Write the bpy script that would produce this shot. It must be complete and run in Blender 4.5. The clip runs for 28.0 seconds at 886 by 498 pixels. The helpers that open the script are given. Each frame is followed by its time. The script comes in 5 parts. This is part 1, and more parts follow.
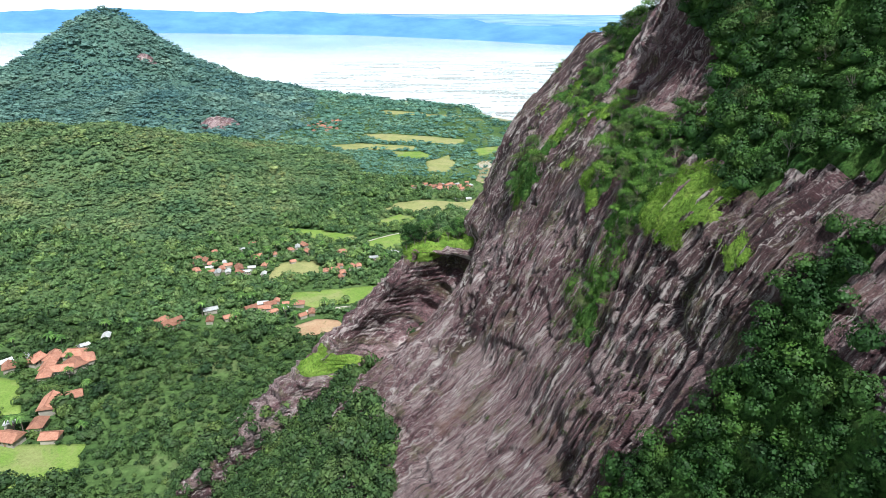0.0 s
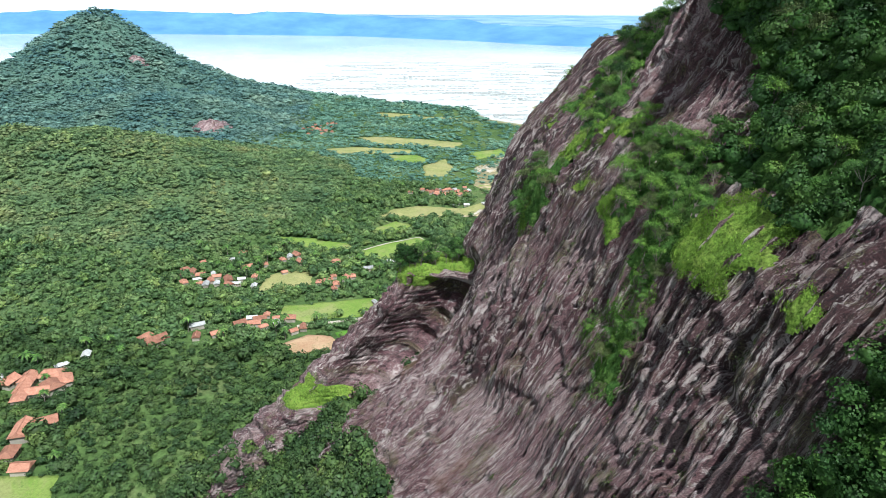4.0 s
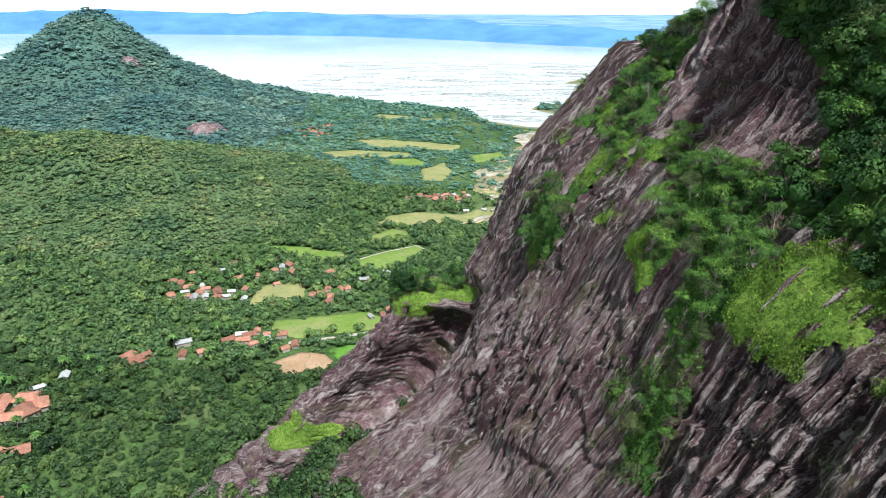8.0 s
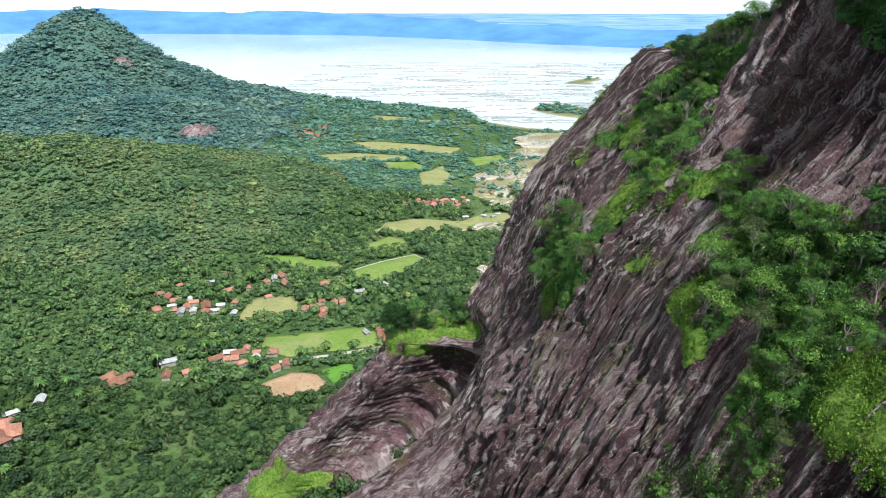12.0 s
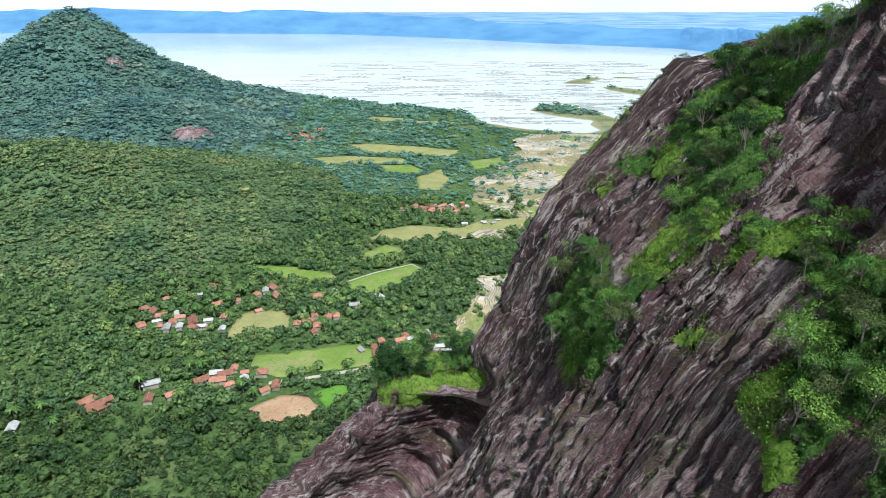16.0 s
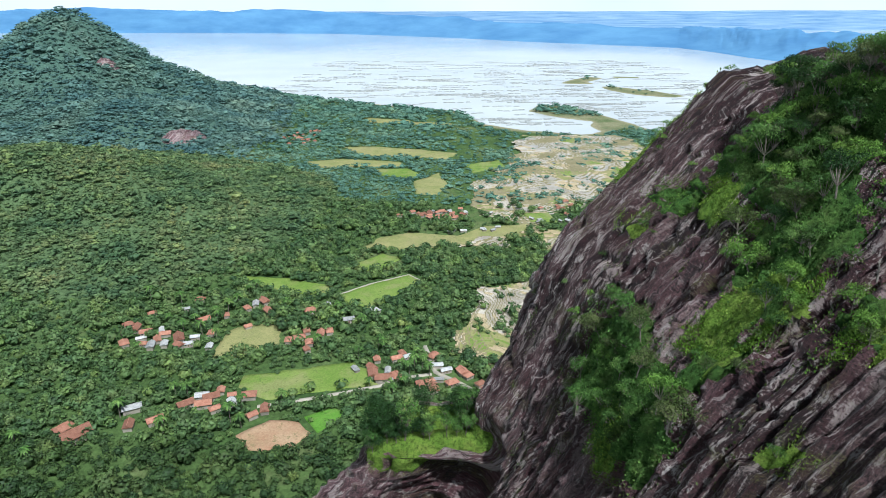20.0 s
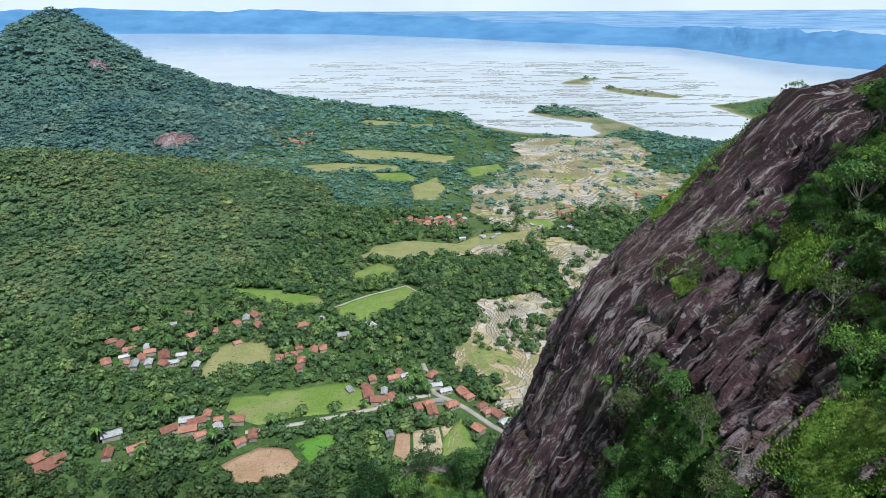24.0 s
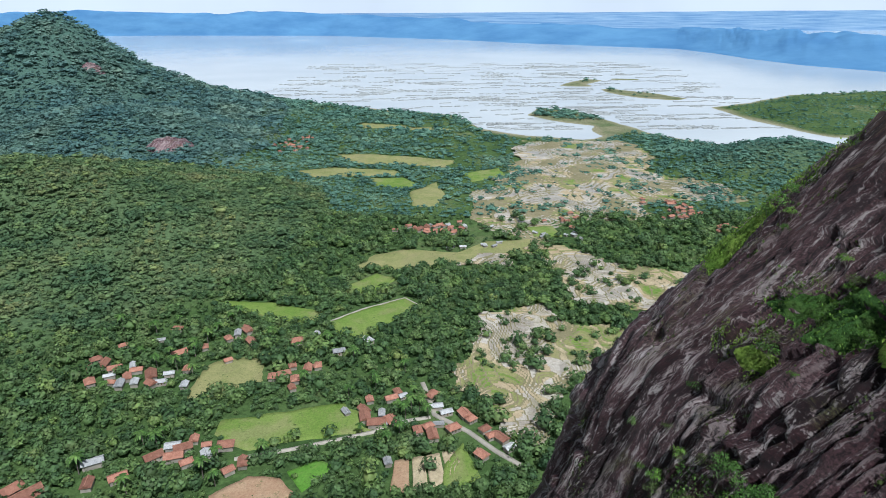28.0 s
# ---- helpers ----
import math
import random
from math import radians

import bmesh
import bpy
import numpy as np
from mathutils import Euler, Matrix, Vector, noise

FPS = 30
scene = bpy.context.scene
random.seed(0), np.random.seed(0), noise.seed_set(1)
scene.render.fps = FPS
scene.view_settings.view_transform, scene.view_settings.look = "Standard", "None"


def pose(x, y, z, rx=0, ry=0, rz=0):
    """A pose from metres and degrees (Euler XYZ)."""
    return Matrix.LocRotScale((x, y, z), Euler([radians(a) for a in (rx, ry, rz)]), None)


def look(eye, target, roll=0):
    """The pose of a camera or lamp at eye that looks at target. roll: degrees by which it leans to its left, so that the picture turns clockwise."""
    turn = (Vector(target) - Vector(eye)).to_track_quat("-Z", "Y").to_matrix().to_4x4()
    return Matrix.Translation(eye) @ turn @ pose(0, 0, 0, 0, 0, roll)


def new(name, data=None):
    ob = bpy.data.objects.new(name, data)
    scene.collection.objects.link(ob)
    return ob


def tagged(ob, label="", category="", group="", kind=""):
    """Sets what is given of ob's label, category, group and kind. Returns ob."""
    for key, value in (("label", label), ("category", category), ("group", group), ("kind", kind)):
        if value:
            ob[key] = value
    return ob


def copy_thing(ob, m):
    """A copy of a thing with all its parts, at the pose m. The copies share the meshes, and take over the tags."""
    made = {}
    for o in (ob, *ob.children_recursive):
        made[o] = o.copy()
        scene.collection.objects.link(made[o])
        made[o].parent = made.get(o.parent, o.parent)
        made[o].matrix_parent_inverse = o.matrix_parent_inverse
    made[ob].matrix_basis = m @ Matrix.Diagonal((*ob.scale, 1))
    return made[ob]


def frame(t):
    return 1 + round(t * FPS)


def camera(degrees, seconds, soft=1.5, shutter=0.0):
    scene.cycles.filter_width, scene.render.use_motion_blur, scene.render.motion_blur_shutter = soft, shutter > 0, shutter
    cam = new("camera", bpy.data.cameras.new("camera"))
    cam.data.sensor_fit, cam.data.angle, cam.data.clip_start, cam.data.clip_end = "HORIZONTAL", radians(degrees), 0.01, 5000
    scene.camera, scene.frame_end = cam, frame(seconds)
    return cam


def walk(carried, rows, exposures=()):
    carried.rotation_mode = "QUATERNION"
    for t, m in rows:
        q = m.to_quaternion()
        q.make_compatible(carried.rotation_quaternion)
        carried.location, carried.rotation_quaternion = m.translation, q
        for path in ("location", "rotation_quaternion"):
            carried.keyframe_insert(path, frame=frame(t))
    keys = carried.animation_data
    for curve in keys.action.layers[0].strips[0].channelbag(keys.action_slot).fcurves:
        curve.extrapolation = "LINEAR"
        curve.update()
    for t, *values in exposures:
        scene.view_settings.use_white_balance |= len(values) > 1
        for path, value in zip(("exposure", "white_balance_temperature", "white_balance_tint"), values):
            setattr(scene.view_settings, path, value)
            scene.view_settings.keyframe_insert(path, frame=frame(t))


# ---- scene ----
cam = camera(70.0, 28.0, soft=0.65)
# seconds, x, y, z, pitch, roll, heading
PATH = [
    (0, 0.00, 0.00, 185.00, -21.282, -0.212, 0.000),
    (2, -0.05, 9.39, 184.97, -21.241, -0.192, -0.155),
    (4, -0.09, 19.19, 185.03, -21.225, -0.169, -0.262),
    (6, -0.13, 29.30, 185.16, -21.232, -0.143, -0.341),
    (8, -0.18, 39.65, 185.36, -21.257, -0.115, -0.407),
    (10, -0.23, 50.18, 185.60, -21.295, -0.085, -0.472),
    (12, -0.28, 60.81, 185.87, -21.344, -0.052, -0.544),
    (14, -0.34, 71.45, 186.14, -21.396, -0.016, -0.629),
    (16, -0.40, 82.04, 186.41, -21.448, 0.023, -0.727),
    (18, -0.47, 92.49, 186.64, -21.494, 0.064, -0.838),
    (20, -0.54, 102.74, 186.84, -21.527, 0.107, -0.954),
    (22, -0.63, 112.71, 186.96, -21.543, 0.153, -1.068),
    (24, -0.73, 122.32, 187.02, -21.535, 0.202, -1.167),
    (26, -0.83, 131.49, 186.97, -21.495, 0.253, -1.234),
    (28, -0.95, 140.16, 186.80, -21.418, 0.307, -1.250),
]
walk(cam, [(t, pose(x, y, z, 90 + p, 0, h) @ pose(0, 0, 0, 0, 0, -r)) for t, x, y, z, p, r, h in PATH],
     exposures=[(0, 0.60, 5650, 4), (11, 0.50, 5650, 4), (20, 0.18, 5500, 5), (28, -0.12, 5450, 8)])

# ---- sky and sun: a bright, thinly clouded tropical noon ----
SUN_FROM = Vector((0.23, -0.47, 0.85)).normalized()
world = bpy.data.worlds.new("sky")
scene.world = world
world.use_nodes = True
wn = world.node_tree
wn.nodes.clear()
sky = wn.nodes.new("ShaderNodeTexSky")
sky.sky_type, sky.sun_disc = "NISHITA", False
sky.sun_elevation = math.asin(SUN_FROM.z)
sky.sun_rotation = math.atan2(SUN_FROM.x, SUN_FROM.y)
sky.air_density, sky.dust_density, sky.ozone_density = 1.0, 3.0, 1.0
bg = wn.nodes.new("ShaderNodeBackground")
bg.inputs["Strength"].default_value = 0.12
wout = wn.nodes.new("ShaderNodeOutputWorld")
# a thin, even veil of bright cloud lies over the blue
where = wn.nodes.new("ShaderNodeTexCoord")
cloud = wn.nodes.new("ShaderNodeTexNoise")
cloud.inputs["Scale"].default_value, cloud.inputs["Detail"].default_value = 3.0, 6.0
thick = wn.nodes.new("ShaderNodeMapRange")
thick.inputs["From Min"].default_value, thick.inputs["From Max"].default_value = 0.3, 0.7
thick.inputs["To Min"].default_value, thick.inputs["To Max"].default_value = 0.78, 0.97
veil = wn.nodes.new("ShaderNodeMix")
veil.data_type = "RGBA"
# the haze is brightest low over the land, as under any tropical sky
split = wn.nodes.new("ShaderNodeSeparateXYZ")
low_sky = wn.nodes.new("ShaderNodeMapRange")
low_sky.inputs["From Min"].default_value, low_sky.inputs["From Max"].default_value = 0.0, 0.7
low_sky.inputs["To Min"].default_value, low_sky.inputs["To Max"].default_value = 8.6, 1.3
tinted = wn.nodes.new("ShaderNodeMix")
tinted.data_type, tinted.blend_type = "RGBA", "MULTIPLY"
tinted.inputs[0].default_value = 1.0
tinted.inputs[7].default_value = (0.96, 1.0, 1.03, 1)
wn.links.new(where.outputs["Generated"], split.inputs[0])
wn.links.new(split.outputs["Z"], low_sky.inputs["Value"])
wn.links.new(low_sky.outputs[0], tinted.inputs[6])
wn.links.new(tinted.outputs[2], veil.inputs[7])
wn.links.new(where.outputs["Generated"], cloud.inputs["Vector"])
wn.links.new(cloud.outputs["Fac"], thick.inputs["Value"])
wn.links.new(thick.outputs[0], veil.inputs[0])
wn.links.new(sky.outputs[0], veil.inputs[6])
wn.links.new(veil.outputs[2], bg.inputs["Color"])
wn.links.new(bg.outputs[0], wout.inputs["Surface"])
sun = bpy.data.lights.new("sun", "SUN")
sun.energy, sun.angle, sun.color = 5.2, radians(1.5), (1.0, 0.95, 0.87)
new("sun", sun).matrix_world = look(SUN_FROM * 900, (0, 0, 0))


# ---- materials ----
FALL = 0.0122  # the valley drops this much for every metre towards the lake


class Shader:
    """A small wrapper round one material's node tree."""

    def __init__(self, name, rough=0.8, metal=0.0, spec=0.3):
        self.mat = bpy.data.materials.new(name)
        self.mat.use_nodes = True
        self.t = self.mat.node_tree
        self.b = self.t.nodes["Principled BSDF"]
        self.b.inputs["Roughness"].default_value = rough
        self.b.inputs["Metallic"].default_value = metal
        self.b.inputs["Specular IOR Level"].default_value = spec
        self.geo = self.t.nodes.new("ShaderNodeNewGeometry")
        self.obj = self.t.nodes.new("ShaderNodeObjectInfo")

    def put(self, value, socket):
        if isinstance(value, bpy.types.NodeSocket):
            self.t.links.new(value, socket)
        elif isinstance(value, tuple) and len(value) == 3 and socket.type == "RGBA":
            socket.default_value = (*value, 1)
        else:
            socket.default_value = value

    def uv(self):
        return self.t.nodes.new("ShaderNodeUVMap").outputs[0]

    def noise(self, scale, where=None, detail=4.0, rough=0.55, stretch=(1, 1, 1), distort=0.0):
        m = self.t.nodes.new("ShaderNodeMapping")
        m.inputs["Scale"].default_value = stretch
        self.put(where or self.geo.outputs["Position"], m.inputs["Vector"])
        n = self.t.nodes.new("ShaderNodeTexNoise")
        n.inputs["Scale"].default_value, n.inputs["Detail"].default_value = scale, detail
        n.inputs["Roughness"].default_value, n.inputs["Distortion"].default_value = rough, distort
        self.t.links.new(m.outputs[0], n.inputs["Vector"])
        return n.outputs["Fac"]

    def ramp(self, fac, *stops):
        r = self.t.nodes.new("ShaderNodeValToRGB")
        e = r.color_ramp.elements
        while len(e) < len(stops):
            e.new(0.5)
        for k, (p, c) in enumerate(stops):
            e[k].position, e[k].color = p, (*c, 1) if isinstance(c, tuple) else (c, c, c, 1)
        self.put(fac, r.inputs[0])
        return r.outputs[0]

    def mix(self, fac, a, b, how="MIX"):
        m = self.t.nodes.new("ShaderNodeMix")
        m.data_type, m.blend_type = "RGBA", how
        self.put(fac, m.inputs[0]), self.put(a, m.inputs[6]), self.put(b, m.inputs[7])
        return m.outputs[2]

    def maths(self, op, a, b=0.5):
        m = self.t.nodes.new("ShaderNodeMath")
        m.operation = op
        self.put(a, m.inputs[0]), self.put(b, m.inputs[1])
        return m.outputs[0]

    def bump(self, height, strength=0.5, distance=0.1):
        n = self.t.nodes.new("ShaderNodeBump")
        n.inputs["Strength"].default_value, n.inputs["Distance"].default_value = strength, distance
        self.put(height, n.inputs["Height"])
        self.t.links.new(n.outputs[0], self.b.inputs["Normal"])

    def colour(self, c):
        self.put(c, self.b.inputs["Base Color"])
        return self.mat


def foliage(name, dark, mid, light, patch=0.06, gloss=0.6, spread=0.4, by_tree=False, calm=0.0):
    """Leaves: colour drifts from tree to tree, and from leaf to leaf."""
    s = Shader(name, gloss, 0, 0.25)
    tree = s.ramp(s.noise(patch * 1.0, detail=3, rough=0.7), (0.30, dark), (0.5, mid), (0.70, light))
    one = s.ramp(s.noise(patch * 4, detail=2, rough=0.8), (0.34, 0.55), (0.5, 1.0), (0.68, 1.55))
    tone = s.t.nodes.new("ShaderNodeAttribute")
    tone.attribute_name = "tone"
    if by_tree:
        one = s.ramp(tone.outputs["Fac"], (0.0, (0.62, 0.68, 0.72)), (0.5, (0.95, 0.95, 0.92)), (0.85, (1.2, 1.14, 1.02)), (1.0, (1.6, 1.42, 1.1)))
    one = s.mix(calm, one, (1.0, 1.0, 1.0))
    leaf = s.ramp(s.geo.outputs["Random Per Island"], (0.0, 1 - spread), (1.0, 1 + spread))
    c = s.mix(1.0, s.mix(1.0, tree, one, "MULTIPLY"), leaf, "MULTIPLY")
    through_leaf = s.t.nodes.new("ShaderNodeBsdfTranslucent")
    s.put(c, through_leaf.inputs["Color"])
    both = s.t.nodes.new("ShaderNodeMixShader")
    both.inputs[0].default_value = 0.3
    s.t.links.new(s.b.outputs[0], both.inputs[1])
    s.t.links.new(through_leaf.outputs[0], both.inputs[2])
    s.t.links.new(both.outputs[0], s.t.nodes["Material Output"].inputs["Surface"])
    return s.colour(c)


def plain(name, colour, rough=0.8, metal=0.0, vary=0.25, scale=1.5):
    """A plain painted or natural surface with stains and grain."""
    s = Shader(name, rough, metal)
    big = s.ramp(s.noise(scale * 0.2), (0.3, 1 - vary), (0.7, 1 + vary))
    fine = s.ramp(s.noise(scale * 4), (0.3, 1 - vary * 0.6), (0.7, 1 + vary * 0.6))
    each = s.ramp(s.obj.outputs["Random"], (0.0, 1 - vary), (1.0, 1 + vary * 0.6))
    s.bump(fine, 0.3, 0.05)
    return s.colour(s.mix(1.0, s.mix(1.0, s.mix(1.0, colour, big, "MULTIPLY"), fine, "MULTIPLY"), each, "MULTIPLY"))


def rock_material():
    """Purple-brown granite: washed slabs, wet brown runs, pale streaks in groups, dark joints, lichen."""
    s = Shader("weathered_rock", 0.55, 0, 0.4)
    uv = s.uv()
    wav = s.noise(0.25, uv, 3, 0.6, (1, 0.25, 1))
    shift = s.t.nodes.new("ShaderNodeCombineXYZ")
    s.put(s.maths("MULTIPLY", s.maths("SUBTRACT", wav, 0.5), 0.55), shift.inputs[0])
    bent = s.t.nodes.new("ShaderNodeVectorMath")
    s.put(uv, bent.inputs[0]), s.put(shift.outputs[0], bent.inputs[1])
    uv = bent.outputs[0]
    broad = s.noise(0.07, uv, 5, 0.6, (1, 0.35, 1), 0.4)
    runs = s.noise(0.42, uv, 7, 0.7, (1, 0.08, 1), 0.1)
    streak = s.noise(1.1, uv, 8, 0.75, (1, 0.075, 1), 0.1)
    fine = s.noise(3.2, uv, 7, 0.8, (1, 0.10, 1), 0.1)
    grain = s.noise(7.0, uv, 7, 0.8, (1, 0.6, 1))
    group = s.noise(0.13, uv, 4, 0.65, (1, 0.4, 1), 0.3)
    base = s.ramp(s.mix(0.45, broad, runs), (0.42, (0.042, 0.014, 0.018)), (0.47, (0.116, 0.050, 0.057)), (0.52, (0.184, 0.101, 0.108)), (0.575, (0.265, 0.180, 0.178)))
    base = s.mix(1.0, base, s.ramp(grain, (0.38, 0.42), (0.5, 1.0), (0.62, 1.6)), "MULTIPLY")
    dark_attr = s.t.nodes.new("ShaderNodeAttribute")
    dark_attr.attribute_name = "tone"
    base = s.mix(dark_attr.outputs["Fac"], base, s.mix(1.0, base, (0.36, 0.27, 0.28), "MULTIPLY"))
    ragged = s.maths("MULTIPLY", s.maths("SUBTRACT", grain, 0.5), 0.30)
    lines, joints = s.maths("ADD", streak, ragged), s.maths("ADD", fine, ragged)
    in_group = s.ramp(group, (0.40, 0.35), (0.56, 1.0))
    base = s.mix(s.maths("MULTIPLY", s.ramp(lines, (0.535, 0.0), (0.575, 0.9)), in_group), base, (0.50, 0.405, 0.385))
    base = s.mix(s.maths("MULTIPLY", s.ramp(joints, (0.55, 0.0), (0.585, 0.95)), in_group), base, (0.60, 0.53, 0.50))
    base = s.mix(s.maths("MULTIPLY", s.ramp(lines, (0.40, 0.95), (0.455, 0.0)), s.ramp(group, (0.35, 1.0), (0.62, 0.45))), base, (0.020, 0.012, 0.014))
    base = s.mix(s.ramp(joints, (0.40, 0.85), (0.45, 0.0)), base, (0.014, 0.009, 0.010))
    rust = s.ramp(s.noise(0.09, uv, 4, 0.7, (1, 0.5, 1)), (0.60, 0.0), (0.70, 0.55))
    base = s.mix(rust, base, (0.170, 0.082, 0.058))
    patch = s.noise(0.16, uv, 5, 0.7, (1, 0.6, 1))
    lichen = s.maths("MULTIPLY", s.ramp(patch, (0.54, 0.0), (0.62, 1.0)), s.ramp(grain, (0.48, 0.0), (0.56, 0.85)))
    base = s.mix(lichen, base, (0.125, 0.125, 0.040))
    # pale flecks painted for the sparkle of light on wet rock
    glint_speck = s.ramp(s.noise(3.0, uv, 4, 0.9, (1, 0.5, 1)), (0.64, 0.0), (0.67, 0.8))
    base = s.mix(glint_speck, base, (0.52, 0.48, 0.45))
    s.bump(s.mix(0.45, s.mix(0.5, lines, joints), grain), 1.0, 1.6)
    return s.colour(base)


def ground_material():
    s = Shader("valley_ground", 0.95, 0, 0.1)
    a = s.ramp(s.noise(0.012, detail=6, rough=0.7), (0.35, (0.045, 0.085, 0.025)), (0.55, (0.085, 0.135, 0.042)), (0.72, (0.17, 0.18, 0.085)))
    high = s.t.nodes.new("ShaderNodeSeparateXYZ")
    s.put(s.geo.outputs["Position"], high.inputs[0])
    bank = s.maths("ADD", s.maths("MULTIPLY", high.outputs["Z"], 0.25), 6.65)
    a = s.mix(s.ramp(s.maths("ADD", bank, s.noise(0.02)), (0.45, 1.0), (0.95, 0.0)), a, (0.27, 0.25, 0.15))
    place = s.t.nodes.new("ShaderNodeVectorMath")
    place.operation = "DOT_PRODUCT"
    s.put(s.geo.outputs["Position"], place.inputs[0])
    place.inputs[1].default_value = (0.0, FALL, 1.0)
    # hill ground matches its woods; beyond about 900 m painted bluer, as haze
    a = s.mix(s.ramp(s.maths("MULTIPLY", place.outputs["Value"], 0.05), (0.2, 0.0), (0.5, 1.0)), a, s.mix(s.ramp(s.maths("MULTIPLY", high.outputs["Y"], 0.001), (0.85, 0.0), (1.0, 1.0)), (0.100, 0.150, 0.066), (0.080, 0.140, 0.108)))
    f = s.ramp(s.noise(0.3, detail=5, rough=0.75), (0.3, 0.55), (0.7, 1.3))
    s.bump(s.noise(0.25, detail=5), 1.0, 2.0)
    return s.colour(s.mix(1.0, a, f, "MULTIPLY"))


def turf_material(name, dark, mid, light):
    """Low leafy growth, ragged at the scale of single plants."""
    s = Shader(name, 0.85, 0, 0.15)
    lumps = s.noise(1.6, detail=8, rough=0.8)
    c = s.ramp(s.noise(0.25, detail=4, rough=0.7), (0.3, dark), (0.5, mid), (0.7, light))
    s.bump(lumps, 1.0, 0.9)
    # hollows between the lumps painted dark, like shaded gaps between plants
    return s.colour(s.mix(1.0, c, s.ramp(lumps, (0.36, 0.25), (0.5, 1.0), (0.66, 1.5)), "MULTIPLY"))


def water_material():
    s = Shader("lake_water", 0.12, 0, 0.5)
    s.b.inputs["IOR"].default_value = 1.33
    s.bump(s.noise(0.12, detail=5, stretch=(1, 0.5, 1)), 0.25, 0.6)
    return s.colour(s.ramp(s.noise(0.002, detail=3), (0.3, (0.42, 0.45, 0.46)), (0.7, (0.54, 0.56, 0.55))))


def field_material(name, a, b, stripes=0.0):
    s = Shader(name, 0.9, 0, 0.1)
    c = s.ramp(s.noise(0.06, detail=6, rough=0.7), (0.35, a), (0.65, b))
    c = s.mix(s.ramp(s.noise(0.035, detail=5, rough=0.7, distort=0.6), (0.50, 0.0), (0.62, 0.5)), c, (0.27, 0.24, 0.12))
    c = s.mix(s.ramp(s.noise(0.22, detail=6, rough=0.8), (0.58, 0.0), (0.66, 0.7)), c, (0.07, 0.115, 0.03))
    g = s.ramp(s.noise(0.9, detail=6, rough=0.8), (0.3, 0.7), (0.7, 1.25))
    s.bump(g, 0.6, 0.3)
    return s.colour(s.mix(1.0, c, g, "MULTIPLY"))


def roof_material(name, a, b):
    s = Shader(name, 0.85, 0, 0.15)
    w = s.t.nodes.new("ShaderNodeTexWave")
    w.inputs["Scale"].default_value, w.inputs["Distortion"].default_value = 3.0, 1.0
    s.put(s.geo.outputs["Position"], w.inputs["Vector"])
    c = s.ramp(s.noise(0.5, detail=5, rough=0.75), (0.3, a), (0.7, b))
    each = s.ramp(s.obj.outputs["Random"], (0.0, 0.65), (1.0, 1.25))
    s.bump(w.outputs[0], 0.5, 0.06)
    return s.colour(s.mix(1.0, s.mix(1.0, c, each, "MULTIPLY"), s.ramp(s.noise(3.0), (0.3, 0.75), (0.7, 1.15)), "MULTIPLY"))


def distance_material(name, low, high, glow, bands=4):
    """Land so far away that only its blue shows: haze painted as colour and glow."""
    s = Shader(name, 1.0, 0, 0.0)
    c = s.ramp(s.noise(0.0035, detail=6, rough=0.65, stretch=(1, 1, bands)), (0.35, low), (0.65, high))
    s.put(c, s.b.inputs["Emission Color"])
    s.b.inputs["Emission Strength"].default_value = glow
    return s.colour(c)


ROCK, GROUND, WATER = rock_material(), ground_material(), water_material()
LEAF_VALLEY = foliage("valley_leaves", (0.039, 0.077, 0.027), (0.066, 0.116, 0.038), (0.107, 0.152, 0.054), by_tree=True)
# paler and bluer with distance: haze painted into these four leaf colours
LEAF_PLAIN_HAZE = foliage("hazed_plain_leaves", (0.070, 0.130, 0.052), (0.114, 0.188, 0.068), (0.172, 0.232, 0.090), by_tree=True)
LEAF_HILL_HAZE = foliage("hazed_hill_leaves", (0.074, 0.140, 0.070), (0.142, 0.212, 0.090), (0.228, 0.252, 0.112), 0.02, 0.8, 0.3, True, 0.25)
LEAF_FAR_HAZE = foliage("hazed_far_leaves", (0.094, 0.190, 0.150), (0.126, 0.236, 0.172), (0.178, 0.280, 0.182), 0.012, 0.9, 0.15, False, 0.55)
LEAF_PEAK_HAZE = foliage("hazed_peak_leaves", (0.078, 0.160, 0.160), (0.128, 0.220, 0.188), (0.190, 0.265, 0.196), 0.010, 0.9, 0.15, False, 0.55)
LEAF_CLIFF = foliage("cliff_leaves", (0.046, 0.108, 0.024), (0.088, 0.176, 0.036), (0.150, 0.235, 0.058), 0.15, spread=0.3)
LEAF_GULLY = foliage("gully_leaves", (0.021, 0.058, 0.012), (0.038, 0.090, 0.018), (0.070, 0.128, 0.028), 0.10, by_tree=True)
LEAF_OLIVE = foliage("olive_leaves", (0.048, 0.072, 0.022), (0.080, 0.110, 0.032), (0.130, 0.150, 0.055), 0.2, spread=0.25)
LEAF_FRESH = foliage("fresh_leaves", (0.068, 0.150, 0.022), (0.118, 0.222, 0.034), (0.180, 0.270, 0.052), 0.2, spread=0.3)
GRASS = foliage("bright_grass", (0.105, 0.195, 0.024), (0.165, 0.265, 0.036), (0.235, 0.310, 0.060), 0.2, 0.7)
TURF = turf_material("ledge_turf", (0.100, 0.185, 0.024), (0.160, 0.255, 0.036), (0.230, 0.300, 0.060))
FERN = turf_material("fern_cover", (0.032, 0.081, 0.017), (0.063, 0.132, 0.026), (0.109, 0.172, 0.041))
PALE_BARK = plain("bleached_bark", (0.27, 0.24, 0.21), 0.9, vary=0.2, scale=4)
BARK = plain("grey_bark", (0.20, 0.17, 0.14), 0.9, vary=0.3, scale=4)
